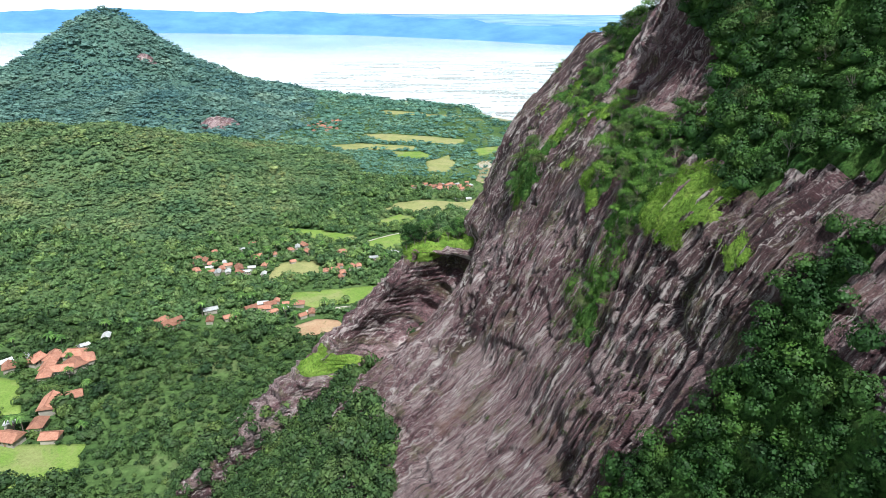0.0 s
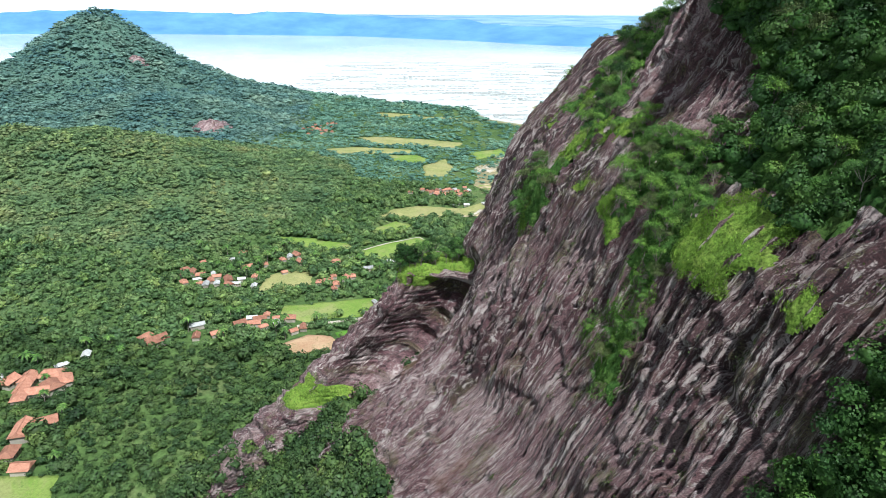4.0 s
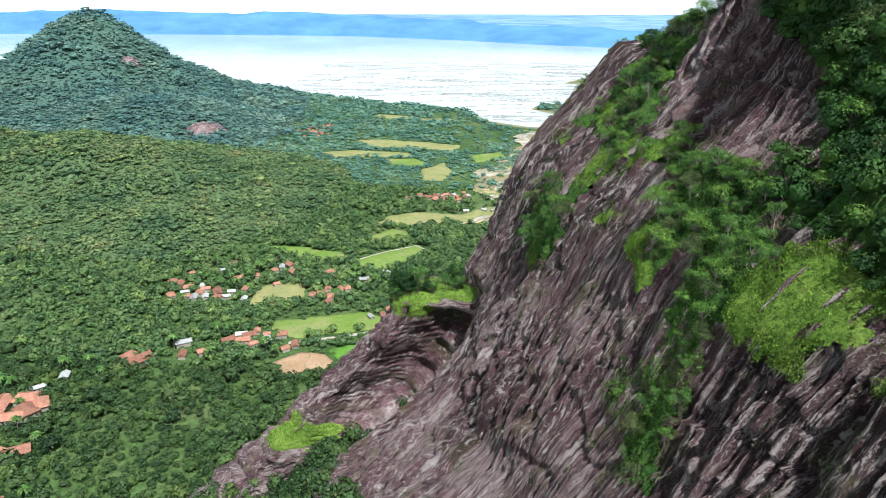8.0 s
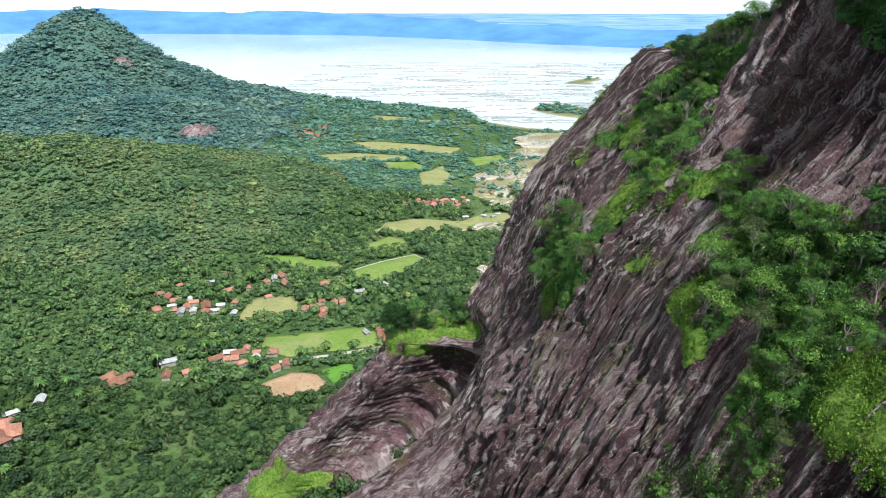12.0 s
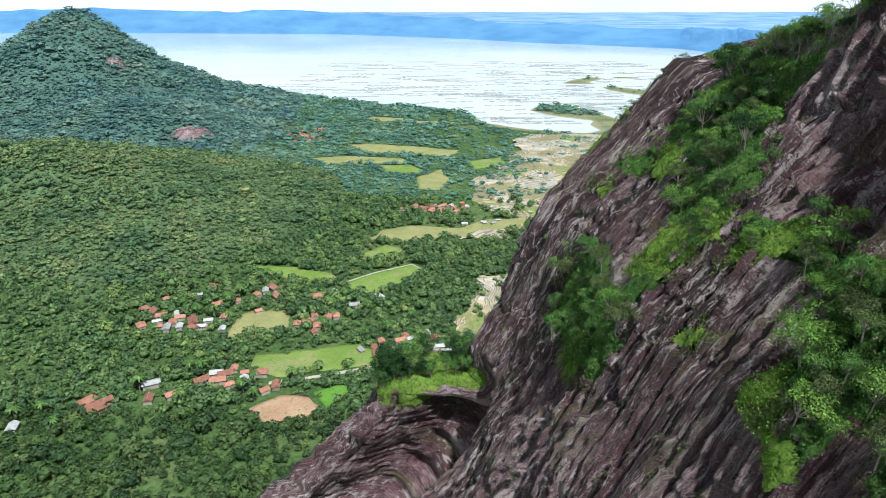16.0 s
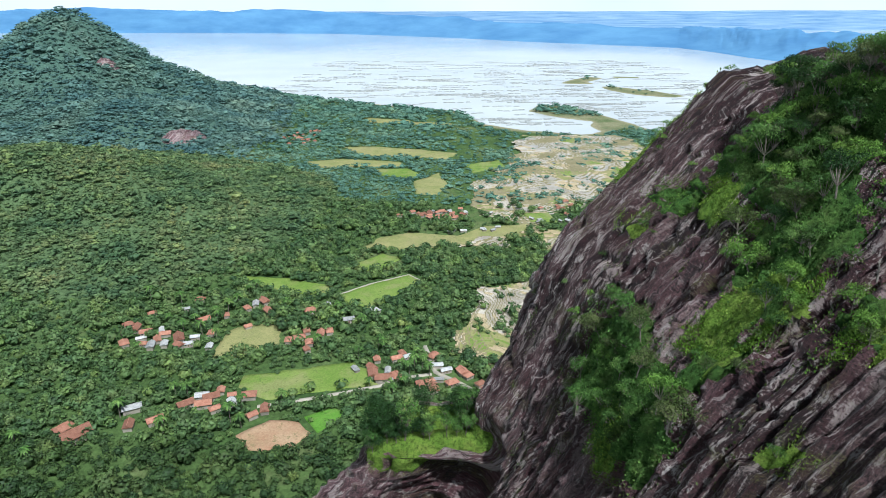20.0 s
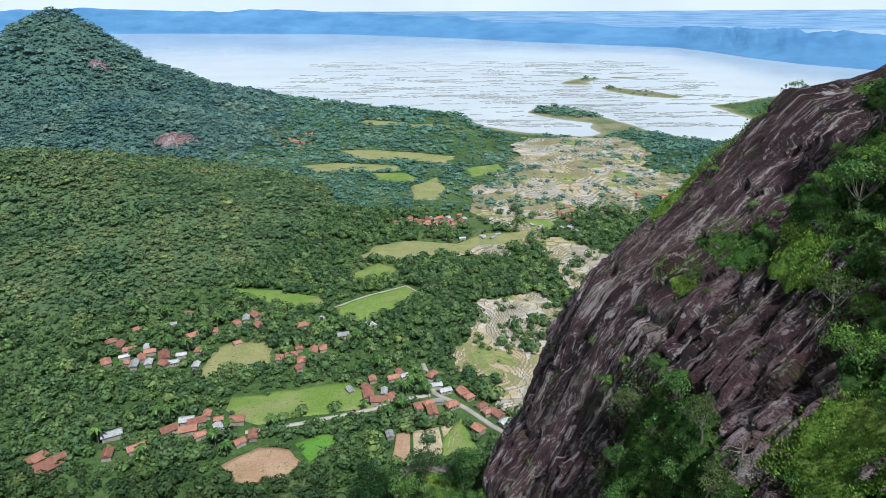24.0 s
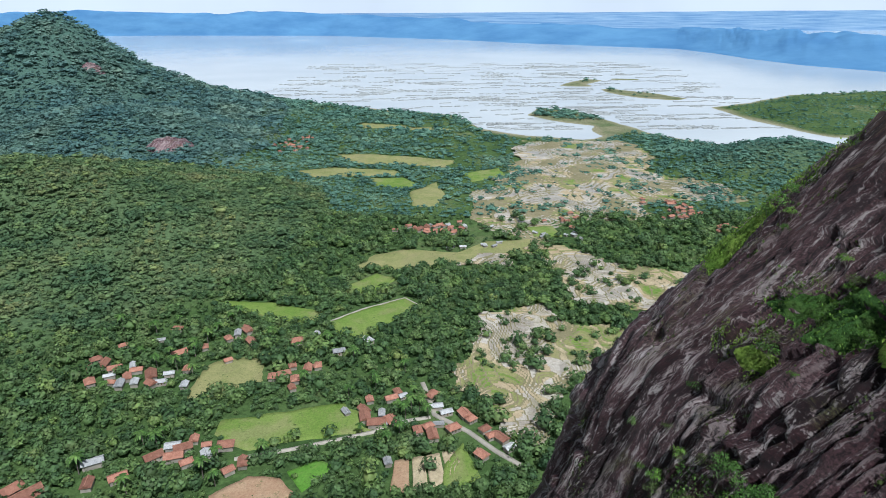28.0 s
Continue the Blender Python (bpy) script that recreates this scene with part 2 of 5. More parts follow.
FIELD_GREEN = field_material("meadow", (0.13, 0.21, 0.035), (0.20, 0.26, 0.065))
FIELD_LUSH = field_material("young_rice", (0.09, 0.22, 0.025), (0.14, 0.27, 0.045))
FIELD_DRY = field_material("dry_grass", (0.20, 0.22, 0.075), (0.30, 0.28, 0.12))
MUD = field_material("wet_mud", (0.27, 0.23, 0.18), (0.40, 0.35, 0.29))
MUD.node_tree.nodes["Principled BSDF"].inputs["Roughness"].default_value = 0.3
MUD.node_tree.nodes["Principled BSDF"].inputs["Specular IOR Level"].default_value = 0.5
STRAW = field_material("harvested_straw", (0.38, 0.29, 0.17), (0.50, 0.41, 0.27))
PALE = field_material("dry_paddy", (0.38, 0.33, 0.27), (0.54, 0.49, 0.42))
BUND = field_material("grassy_bund", (0.19, 0.17, 0.085), (0.27, 0.23, 0.14))
EARTH = field_material("bare_earth", (0.34, 0.20, 0.12), (0.42, 0.29, 0.18))
ROAD = plain("concrete_track", (0.38, 0.34, 0.28), 0.9, vary=0.15)
TILE_RED = roof_material("clay_tile", (0.28, 0.120, 0.080), (0.44, 0.225, 0.155))
TILE_GREY = roof_material("zinc_sheet", (0.30, 0.30, 0.30), (0.55, 0.54, 0.52))
PLASTER = plain("plaster", (0.34, 0.30, 0.25), 0.85, vary=0.2)
TIMBER = plain("timber", (0.20, 0.12, 0.07), 0.7, vary=0.25)
GLASS = plain("dark_window", (0.05, 0.06, 0.07), 0.15, vary=0.1)
RAFT = plain("bamboo_raft", (0.30, 0.31, 0.30), 0.8, vary=0.3, scale=0.2)
FAR_SHORE = distance_material("haze_blue_far_shore", (0.066, 0.150, 0.275), (0.098, 0.205, 0.335), 0.55)
FAR_PLAIN = distance_material("haze_pale_far_land", (0.105, 0.20, 0.35), (0.24, 0.34, 0.45), 0.55, 40)


# ---- number helpers ----
def hash2(ix, iy, seed):
    h = (ix.astype(np.int64) * 374761393 + iy.astype(np.int64) * 668265263 + seed * 1274126177) & 0x7FFFFFFF
    h = ((h ^ (h >> 13)) * 1103515245) & 0x7FFFFFFF
    return ((h ^ (h >> 16)) & 0xFFFF) / 65535.0


def vnoise(x, y, seed=0):
    """Smooth value noise, 0 to 1."""
    x, y = np.asarray(x, float), np.asarray(y, float)
    ix, iy = np.floor(x), np.floor(y)
    fx, fy = x - ix, y - iy
    fx, fy = fx * fx * (3 - 2 * fx), fy * fy * (3 - 2 * fy)
    a, b = hash2(ix, iy, seed), hash2(ix + 1, iy, seed)
    c, d = hash2(ix, iy + 1, seed), hash2(ix + 1, iy + 1, seed)
    return (a * (1 - fx) + b * fx) * (1 - fy) + (c * (1 - fx) + d * fx) * fy


def fbm(x, y, seed=0, octaves=4):
    total, amp, norm = 0.0, 1.0, 0.0
    for k in range(octaves):
        total = total + amp * vnoise(x * 2 ** k, y * 2 ** k, seed + 17 * k)
        norm += amp
        amp *= 0.5
    return total / norm


def ridged(x, y, seed=0, octaves=3):
    total, amp, norm = 0.0, 1.0, 0.0
    for k in range(octaves):
        total = total + amp * (1 - np.abs(2 * vnoise(x * 2 ** k, y * 2 ** k, seed + 31 * k) - 1))
        norm += amp
        amp *= 0.5
    return total / norm


def step(a, b, x):
    t = np.clip((x - a) / (b - a), 0, 1)
    return t * t * (3 - 2 * t)


def inside(poly, x, y):
    """Signed distance to a polygon, positive inside."""
    x, y = np.asarray(x, float), np.asarray(y, float)
    best, odd = np.full(x.shape, 1e9), np.zeros(x.shape, bool)
    for (x0, y0), (x1, y1) in zip(poly, poly[1:] + poly[:1]):
        dx, dy = x1 - x0, y1 - y0
        t = np.clip(((x - x0) * dx + (y - y0) * dy) / (dx * dx + dy * dy + 1e-9), 0, 1)
        best = np.minimum(best, np.hypot(x - x0 - t * dx, y - y0 - t * dy))
        cross = ((y0 > y) != (y1 > y)) & (x < dx * (y - y0) / (dy if dy else 1e-9) + x0)
        odd ^= cross
    return np.where(odd, best, -best)


def mesh_from(name, verts, faces, material, smooth=False, uv=None, materials=None, index=None, tone=None):
    """A mesh from arrays of vertices and of triangles or quads."""
    verts, faces = np.asarray(verts, np.float32), np.asarray(faces, np.int32)
    me = bpy.data.meshes.new(name)
    n, k = faces.shape
    me.vertices.add(len(verts))
    me.vertices.foreach_set("co", verts.ravel())
    me.loops.add(n * k)
    me.loops.foreach_set("vertex_index", faces.ravel())
    me.polygons.add(n)
    me.polygons.foreach_set("loop_start", np.arange(0, n * k, k, dtype=np.int32))
    if smooth:
        me.polygons.foreach_set("use_smooth", np.ones(n, bool))
    for m in materials or [material]:
        me.materials.append(m)
    if index is not None:
        me.polygons.foreach_set("material_index", np.asarray(index, np.int32))
    if tone is not None:
        me.attributes.new("tone", "FLOAT", "POINT").data.foreach_set("value", np.asarray(tone, np.float32))
    if uv is not None:
        layer = me.uv_layers.new(name="metres")
        layer.data.foreach_set("uv", np.asarray(uv, np.float32)[faces.ravel()].ravel())
    me.update(calc_edges=True)
    return me


def grid_faces(nu, nv):
    i = np.arange(nu * nv).reshape(nu, nv)
    return np.stack([i[:-1, :-1], i[1:, :-1], i[1:, 1:], i[:-1, 1:]], -1).reshape(-1, 4)


def part(name, bm, material, parent, label=""):
    me = bpy.data.meshes.new(name)
    bm.to_mesh(me)
    bm.free()
    me.materials.append(material)
    ob = new(name, me)
    ob.parent = parent
    return tagged(ob, label)


def part_mesh(name, me, parent, label=""):
    ob = new(name, me)
    ob.parent = parent
    return tagged(ob, label)


# ---- the lie of the land ----
LAKE = -27.0
SHORE_X = [-3000, -800, -636, -373, -197, -70, 68, 80, 163, 259, 285, 330, 365, 418, 465, 540, 600, 3000]
SHORE_Y = [2000, 1960, 1900, 1679, 1557, 1492, 1402, 1286, 1205, 1165, 1180, 1240, 1237, 1167, 1104, 1120, 1048, 900]
ISLAND = [(203, 1425), (239, 1485), (283, 1468), (325, 1345), (262, 1360)]
SPIT = [(196, 1410), (235, 1500), (300, 1470), (360, 1290), (380, 1210), (290, 1190), (282, 1240), (300, 1290), (235, 1345)]
ISLET_A = [(341, 1860), (400, 1960), (466, 2035), (500, 1990), (430, 1900), (445, 1850)]
ISLET_B = [(440, 1790), (470, 1810), (560, 1700), (600, 1620), (560, 1590), (489, 1640), (445, 1720)]
ISLET_C = [(520, 1990), (600, 1985), (610, 2010), (530, 2030)]
RIGHT_LAND = [(600, 1490), (607, 1335), (664, 1164), (800, 1150), (1900, 1300), (1900, 1900), (1137, 1722), (866, 1663), (710, 1545)]


def land_height(x, y):
    """Metres above the village for any place in the valley."""
    x, y = np.asarray(x, float), np.asarray(y, float)
    shore = np.interp(x, SHORE_X, SHORE_Y)
    to_shore = shore - y + 30 * (fbm(x / 90, y / 90, 5) - 0.5)
    z = LAKE + np.clip(to_shore * 0.045, -5, -FALL * y - LAKE)
    for poly, top in ((ISLAND, 5.0), (SPIT, 1.2), (ISLET_A, 1.5), (ISLET_B, 1.2), (ISLET_C, 1.0), (RIGHT_LAND, 5.0)):
        d = inside(poly, x, y) + 14 * (fbm(x / 45, y / 45, 9) - 0.5)
        z = np.maximum(z, LAKE + np.clip(d * 0.09, -5, top))
    land = step(0, 60, to_shore)
    bumps = 1.6 * (fbm(x / 160, y / 160, 2) - 0.5)
    # wooded spur, peak with its shoulders, low hill by the lake
    spur = 55 * np.exp(-(np.maximum(0, x + 385) / 190) ** 2 - ((y - 725) / np.where(y < 725, 165, 130)) ** 2)
    spur = spur * (0.72 + 0.56 * fbm(x / 85, y / 85, 3, 3)) + 10 * np.exp(-((x + 250) / 90) ** 2 - ((y - 600) / 80) ** 2)
    ry = np.where(y < 1442, (y - 1442) / 1.35, y - 1442)
    r = np.hypot(x + 723, ry)
    lumps = fbm(x / 75, y / 75, 4) - 0.5
    peak = 184 * np.exp(-(r / 190) ** 1.6) * (1 + 0.22 * lumps * step(20, 160, r))
    peak = peak + 42 * np.exp(-((x + 450) / 130) ** 2 - ((y - 1090) / 130) ** 2)
    hill = 36 * np.exp(-((x - 470) / 100) ** 2 - ((y - 940) / 85) ** 2)
    left = 14 * step(-120, -420, x) * step(150, 300, y) * step(620, 480, y)
    apron = 26 * np.exp(-((x + 20) / 75) ** 2 - ((y - 120) / 90) ** 2)
    return z + land * (bumps + spur + peak + hill + left + apron)


rows_y = np.concatenate([np.linspace(-500, 100, 30), np.linspace(108, 700, 130), np.geomspace(706, 2150, 130)])
cols_k = np.linspace(-1.25, 1.25, 200)
gy = rows_y[:, None] + 0 * cols_k[None, :]
gx = cols_k[None, :] * (np.abs(rows_y)[:, None] + 330)
gz = land_height(gx, gy)
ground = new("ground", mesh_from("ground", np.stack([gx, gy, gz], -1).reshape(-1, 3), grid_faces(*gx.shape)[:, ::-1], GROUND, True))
tagged(ground, "green valley floor and hills of grass and scrub", "ground", kind="structure")

water = new("water", mesh_from("water", [(-6000, 780, LAKE), (6000, 780, LAKE), (6000, 4880, LAKE), (-6000, 4880, LAKE)], [[0, 1, 2, 3]], WATER))
tagged(water, "calm pale reservoir water mirroring a bright sky", "lake", kind="structure")

# the far shore: a long low ridge, and the paler land behind it
far_x = np.array([-4200, -3000, -1743, -646, 147, 500, 1150, 1215, 1230, 1290, 1430, 2300], float)
far_y = np.array([4760, 4780, 4780, 4600, 4050, 3680, 3191, 2900, 2640, 2360, 2130, 1750], float)
far_h = np.array([100, 110, 114, 96, 66, 44, 36, 46, 58, 60, 56, 50], float)
u = np.linspace(0, 11, 420)
fx, fy, fh = (np.interp(u, np.arange(12), a) for a in (far_x, far_y, far_h))
v = np.linspace(0, 1, 26)
away = np.stack([fx, fy - 60], -1) / np.hypot(fx, fy)[:, None]
depth = np.minimum(v[None, :] * 600, np.maximum(40, (4880 - fy)[:, None]) * v[None, :])
px, py = fx[:, None] + away[:, :1] * depth, fy[:, None] + away[:, 1:] * depth
wob = 0.75 + 0.5 * fbm(u[:, None] * 3 + 0 * v, v[None, :] * 3 + 0 * px, 12)
pz = LAKE + 3 + (fh[:, None] - LAKE) * step(0.0, 0.8, v)[None, :] * wob
pz[:, 0] = LAKE - 4
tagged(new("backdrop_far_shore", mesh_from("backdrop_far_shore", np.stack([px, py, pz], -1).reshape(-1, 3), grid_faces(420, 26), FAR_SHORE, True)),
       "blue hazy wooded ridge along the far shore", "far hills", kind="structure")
ang = np.linspace(-1.15, 1.15, 200)
tops = 108 + 10 * (fbm(ang * 9, ang * 0, 8) - 0.5)
ring = np.stack([np.sin(ang) * 4900 * 1.02 / np.cos(ang), 4900 + 0 * ang, 0 * ang - 90], -1)
ring2 = ring.copy()
ring2[:, 2] = tops
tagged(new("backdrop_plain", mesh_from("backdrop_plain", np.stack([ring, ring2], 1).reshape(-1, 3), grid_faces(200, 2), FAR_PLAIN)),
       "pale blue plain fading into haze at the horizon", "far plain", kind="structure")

# ---- the granite mountain ----
PROFILE_Z = [-14, 0, 30, 68, 90, 104, 115, 125, 135, 145, 150, 155, 160, 165, 170, 175, 185, 205, 240]
PROFILE_X = [-103, -90, -62, -25, -5, 6, 10, 15.5, 20, 24, 26.5, 30.5, 35, 39, 43.5, 47.5, 52, 60, 76]
# the face draws back from the valley towards the near gully
RECESS_Y = [-150, 40, 77, 95, 110, 128, 138, 150]
RECESS_X = [75, 34, 22, 18, 13, 8, 4, 0]
# where the face ends and the mountain turns away from the valley
END_Z = [0, 60, 106, 113, 125, 140, 150, 165, 175, 200]
END_Y = [226, 222, 216, 210, 209.5, 212, 209.5, 207.5, 206, 205]
CREST_Y = [-200, 50, 100, 125, 140, 162, 177, 190, 205, 216, 240]
CREST_Z = [240, 234, 224, 207, 195, 186, 180.5, 176.5, 173.5, 171, 167]
CORNER = 5.0


def cap_height(x, y):
    rise = np.clip((x - 52) * 0.22, -8, 16) * step(190, 120, y) + np.clip((x - 50) * 0.18, -2, 5) * step(150, 200, y)
    return np.interp(y, CREST_Y, CREST_Z) + rise + 3.0 * (fbm(x / 14, y / 14, 21) - 0.5)


def shell(a, z):
    """The smooth form: contour place a (metres along it) at height z."""
    x0 = np.interp(z, PROFILE_Z, PROFILE_X)
    x0 = x0 + np.interp(a, RECESS_Y, RECESS_X)
    end = np.interp(z, END_Z, END_Y)
    # the spur below the shelf stands out towards the valley
    x0 = x0 - 17 * step(197, 200.5, a) * step(111, 108, z)
    straight, arc = end - CORNER, CORNER * math.pi / 2
    y = np.minimum(a, straight)
    th = np.clip((a - straight) / CORNER, 0, math.pi / 2)
    rest = np.maximum(0, a - straight - arc)
    x = x0 + CORNER * (1 - np.cos(th)) + rest
    return x, y + CORNER * np.sin(th), 0 * a + z


NA, NZ, NC = 730, 560, 44
a_cols = np.concatenate([np.linspace(-150, 62, 40, endpoint=False), np.linspace(62, 216, 640, endpoint=False), np.linspace(216, 330, 50)])


crest = np.full(NA, 185.0)
for _ in range(12):
    cx, cy, _z = shell(a_cols, crest)
    crest = 0.5 * crest + 0.5 * cap_height(cx, cy)
w = np.linspace(0, 1, NZ)
w = 0.35 * w + 0.65 * w ** 0.6
zz = -14 + (crest[:, None] + 14) * w[None, :]
aa = a_cols[:, None] + 0 * zz
a_top = aa[:, -1]
bx, by, bz = shell(aa, zz)
cap_t = np.linspace(0, 1, NC + 1)[1:] ** 1.4 * 95
ux, uy = shell(a_top, crest)[0], shell(a_top, crest)[1]
turn = np.clip((a_top - 201) / (CORNER * math.pi / 2), 0, 1) * math.pi / 2
ix, iy = np.cos(turn), -np.sin(turn)
tx, ty = ux[:, None] + ix[:, None] * cap_t, uy[:, None] + iy[:, None] * cap_t
tz = cap_height(tx, ty)
bx, by, bz = np.hstack([bx, tx]), np.hstack([by, ty]), np.hstack([bz, tz])
NT = NZ + NC
slope = np.cumsum(np.hstack([np.zeros((NA, 1)), np.sqrt(np.diff(bx, axis=1) ** 2 + np.diff(by, axis=1) ** 2 + np.diff(bz, axis=1) ** 2)]), axis=1)
base = np.stack([bx, by, bz], -1)
du, dv = np.gradient(base, axis=0), np.gradient(base, axis=1)
nor = np.cross(dv, du)
nor /= np.linalg.norm(nor, axis=2, keepdims=True) + 1e-9
A, S, Z = np.hstack([aa, a_top[:, None] + 0 * tx]), slope, bz
# the ribs run straight down the fall of the face, wavering a little
lean = A + 3.0 * (fbm(A / 25, S / 70, 40, 2) - 0.5)
warp = fbm(A / 30, S / 120, 41, 2)
# smooth washed slabs, and broken ground between them
calm = np.exp(-((A - 112 - (Z - 110) * 0.15) / 15) ** 4 - ((Z - 104) / 27) ** 4) + 0.8 * np.exp(-((A - 143) / 9) ** 4 - ((Z - 144) / 10) ** 4)
calm = np.clip(calm + 0.7 * step(0.60, 0.68, fbm(A / 17, S / 40, 39, 2)), 0, 1)
slab = lean / 10 + 1.2 * warp
saw = slab - np.floor(slab)
lift = 2.0 * (fbm(lean / 22, S / 90, 42, 2) - 0.5) * 2
lift = lift + 1.6 * (step(0.0, 0.86, saw) - step(0.86, 1.0, saw)) * (0.2 + fbm(A / 18, S / 22, 43, 2)) * (1 - 0.5 * calm)
fur = lean / 1.7 + 1.0 * fbm(A / 10, S / 45, 44, 2)
fsaw = fur - np.floor(fur)
lift = lift + (0.75 * step(0.0, 0.75, fsaw) * step(1.0, 0.75, fsaw) * fbm(A / 7, S / 30, 45, 2) * 1.6 + 0.8 * ridged(lean / 1.1, S / 30, 46, 2)) * (1 - 0.85 * calm)
lift = lift + (0.8 * (ridged(A / 1.0, S / 4.5, 47, 3) - 0.5) + 0.7 * (fbm(A / 2.4, S / 6.0, 38, 3) - 0.5)) * (1 - 0.75 * calm)
spur_zone = step(187, 193, A) * step(117, 112, Z)
# overlapping sheets: each juts out at its lower edge
sheet = S / 7.0 + 2.2 * fbm(lean / 6, S / 30, 37, 2) + 0.5 * hash2(np.floor(lean / 2.6 + 1.0 * warp), np.floor(lean / 2.6 + 1.0 * warp) * 0, 36)
lift = lift - 0.8 * (sheet - np.floor(sheet)) * step(0.42, 0.62, fbm(A / 9, S / 16, 35, 2)) * (1 - 0.8 * calm) * (1 - spur_zone)
joint = lean / 3.3 + 1.3 * fbm(A / 9, S / 40, 33, 3)
joint = np.abs(joint - np.round(joint)) * 3.3
lift = lift - 1.6 * step(0.45, 0.0, joint) * step(0.40, 0.55, fbm(A / 6, S / 18, 32, 2)) * (1 - 0.6 * calm)
# jagged ribs of the spur below the shelf
lift = lift + (3.2 * (ridged(lean / 5.0, S / 45, 34, 3) - 0.5) + 4.2 * (ridged((bx + 0.5 * by) / 3.0, bz / 18, 31, 3) - 0.5)) * step(191, 197, A) * step(114, 107, Z)
lift = lift + (0.55 * (ridged(A / 1.4 + 5, S / 1.9, 27, 3) - 0.5) + 0.3 * (fbm(A / 0.6, S / 0.9, 26, 2) - 0.5)) * (1 - 0.55 * calm)
# upright pillars at the head of the near gully, and the pale tower above it
pillars = np.exp(-((A - 90) / 13) ** 4 - ((Z - 147) / 11) ** 4) + 0.5 * np.exp(-((A - 141) / 11) ** 4 - ((Z - 177) / 12) ** 4)
lift = lift + pillars * 2.0 * (ridged(lean / 3.4, S / 30, 50, 2) - 0.4)


def blocks(wide, long, seed, bend):
    """Long rock ribs broken into blocks that stand out by differing amounts."""
    q = lean / wide + bend * fbm(A / (wide * 6), S / (long * 2.0), seed, 1)
    col = np.floor(q)
    r = S / long + 3 * hash2(col, col * 0, seed + 1) + 0.25 * fbm(A / wide / 2, S / long, seed + 2, 1)
    row = np.floor(r)
    edge = np.minimum(q - col, 1 - (q - col))
    return hash2(col, row, seed + 3), edge, r - row


rough_zone = (step(0.38, 0.56, fbm(A / 26, S / 34, 52, 3)) + 0.5 * step(195, 202, A)) * (1 - calm) * (1 - spur_zone) - 0.25 * spur_zone
big, big_edge, _r = blocks(6.5, 40, 53, 1.1)
mid_b, mid_edge, mid_run = blocks(2.5, 15, 57, 0.9)
small, small_edge, small_run = blocks(1.2, 6.5, 61, 0.8)
lift = lift + (1.3 * (big - 0.5) - 1.0 * step(0.09, 0.0, big_edge)) * (1 - 0.6 * calm) + (0.35 + rough_zone) * (0.9 * (mid_b - 0.5) - 1.1 * step(0.16, 0.0, mid_edge) + 0.6 * mid_run)
lift = lift + (0.3 + rough_zone) * (0.7 * (small - 0.5) - 0.45 * step(0.3, 0.0, small_edge) + 0.25 * small_run)
ledge = S / 16 + 1.2 * fbm(A / 12, S / 20, 48, 3)
lsaw = ledge - np.floor(ledge)
lift = lift - 0.8 * step(0.78, 0.9, lsaw) * step(1.0, 0.9, lsaw) * step(0.5, 0.62, fbm(A / 10, S / 14, 49, 2)) * (1 - spur_zone)
# jutting shelf with the dark hollow beside and under it, and the groove down its side
lift = lift - 13.0 * np.exp(-((A - 194.6) / 4.4) ** 4) * step(58, 80, Z) * step(119, 112, Z)
lift = lift + 4.0 * step(193, 202, A) * step(110, 118, Z)
lift = (lift - 0.55) * step(-14, -6, Z)
lift[:, NZ:] *= np.linspace(1, 0.25, NC)[None, :]
face = base + nor * lift[..., None]
# darker, redder parts of the face: the far end, a wet slab, the pillars
dark_parts = 0.85 * step(158, 182, A + 14 * (fbm(A / 20, S / 30, 29, 2) - 0.5)) * step(108, 118, Z)
dark_parts = np.maximum(dark_parts, 0.75 * np.exp(-((A - 146) / 11) ** 4 - ((Z - 147) / 12) ** 4))
dark_parts = np.maximum(dark_parts, 0.95 * np.exp(-((A - 90) / 16) ** 4 - ((Z - 147) / 13) ** 4))
dark_parts = np.clip(dark_parts * (0.45 + 1.1 * fbm(A / 4, S / 20, 28, 3)), 0, 1)
face[..., 2] -= FALL * face[..., 1]
uvs = np.stack([A + 0.35 * (lean - A), S], -1).reshape(-1, 2)
cliff = new("cliff", mesh_from("cliff", face.reshape(-1, 3), grid_faces(NA, NT)[:, ::-1], ROCK, False, uvs, tone=dark_parts.ravel()))
tagged(cliff, "steep purple-brown granite mountainside with pale streaks and cracks", "cliff", kind="structure")


def on_cliff(a, z):
    """The place on the cliff at contour metre a, at about height z, with its normal."""
    i = int(np.clip(np.searchsorted(a_cols, a), 1, NA - 2))
    j = int(np.clip(np.searchsorted(bz[i, :NZ], z), 1, NZ + 3))
    return face[i, j], nor[i, j]


# ---- trees and scrub on the mountain ----
def tube(pts, radii, sides=5):
    """A tapered limb as vertices and quads."""
    vs, fs = [], []
    for k, (p, r) in enumerate(zip(pts, radii)):
        d = (pts[min(k + 1, len(pts) - 1)] - pts[max(k - 1, 0)]).normalized()
        side = d.orthogonal().normalized()
        for s in range(sides):
            vs.append(p + Matrix.Rotation(2 * math.pi * s / sides, 3, d) @ side * r)
        if k:
            for s in range(sides):
                b0, b1 = (k - 1) * sides, k * sides
                fs.append((b0 + s, b0 + (s + 1) % sides, b1 + (s + 1) % sides, b1 + s))
    return vs, fs


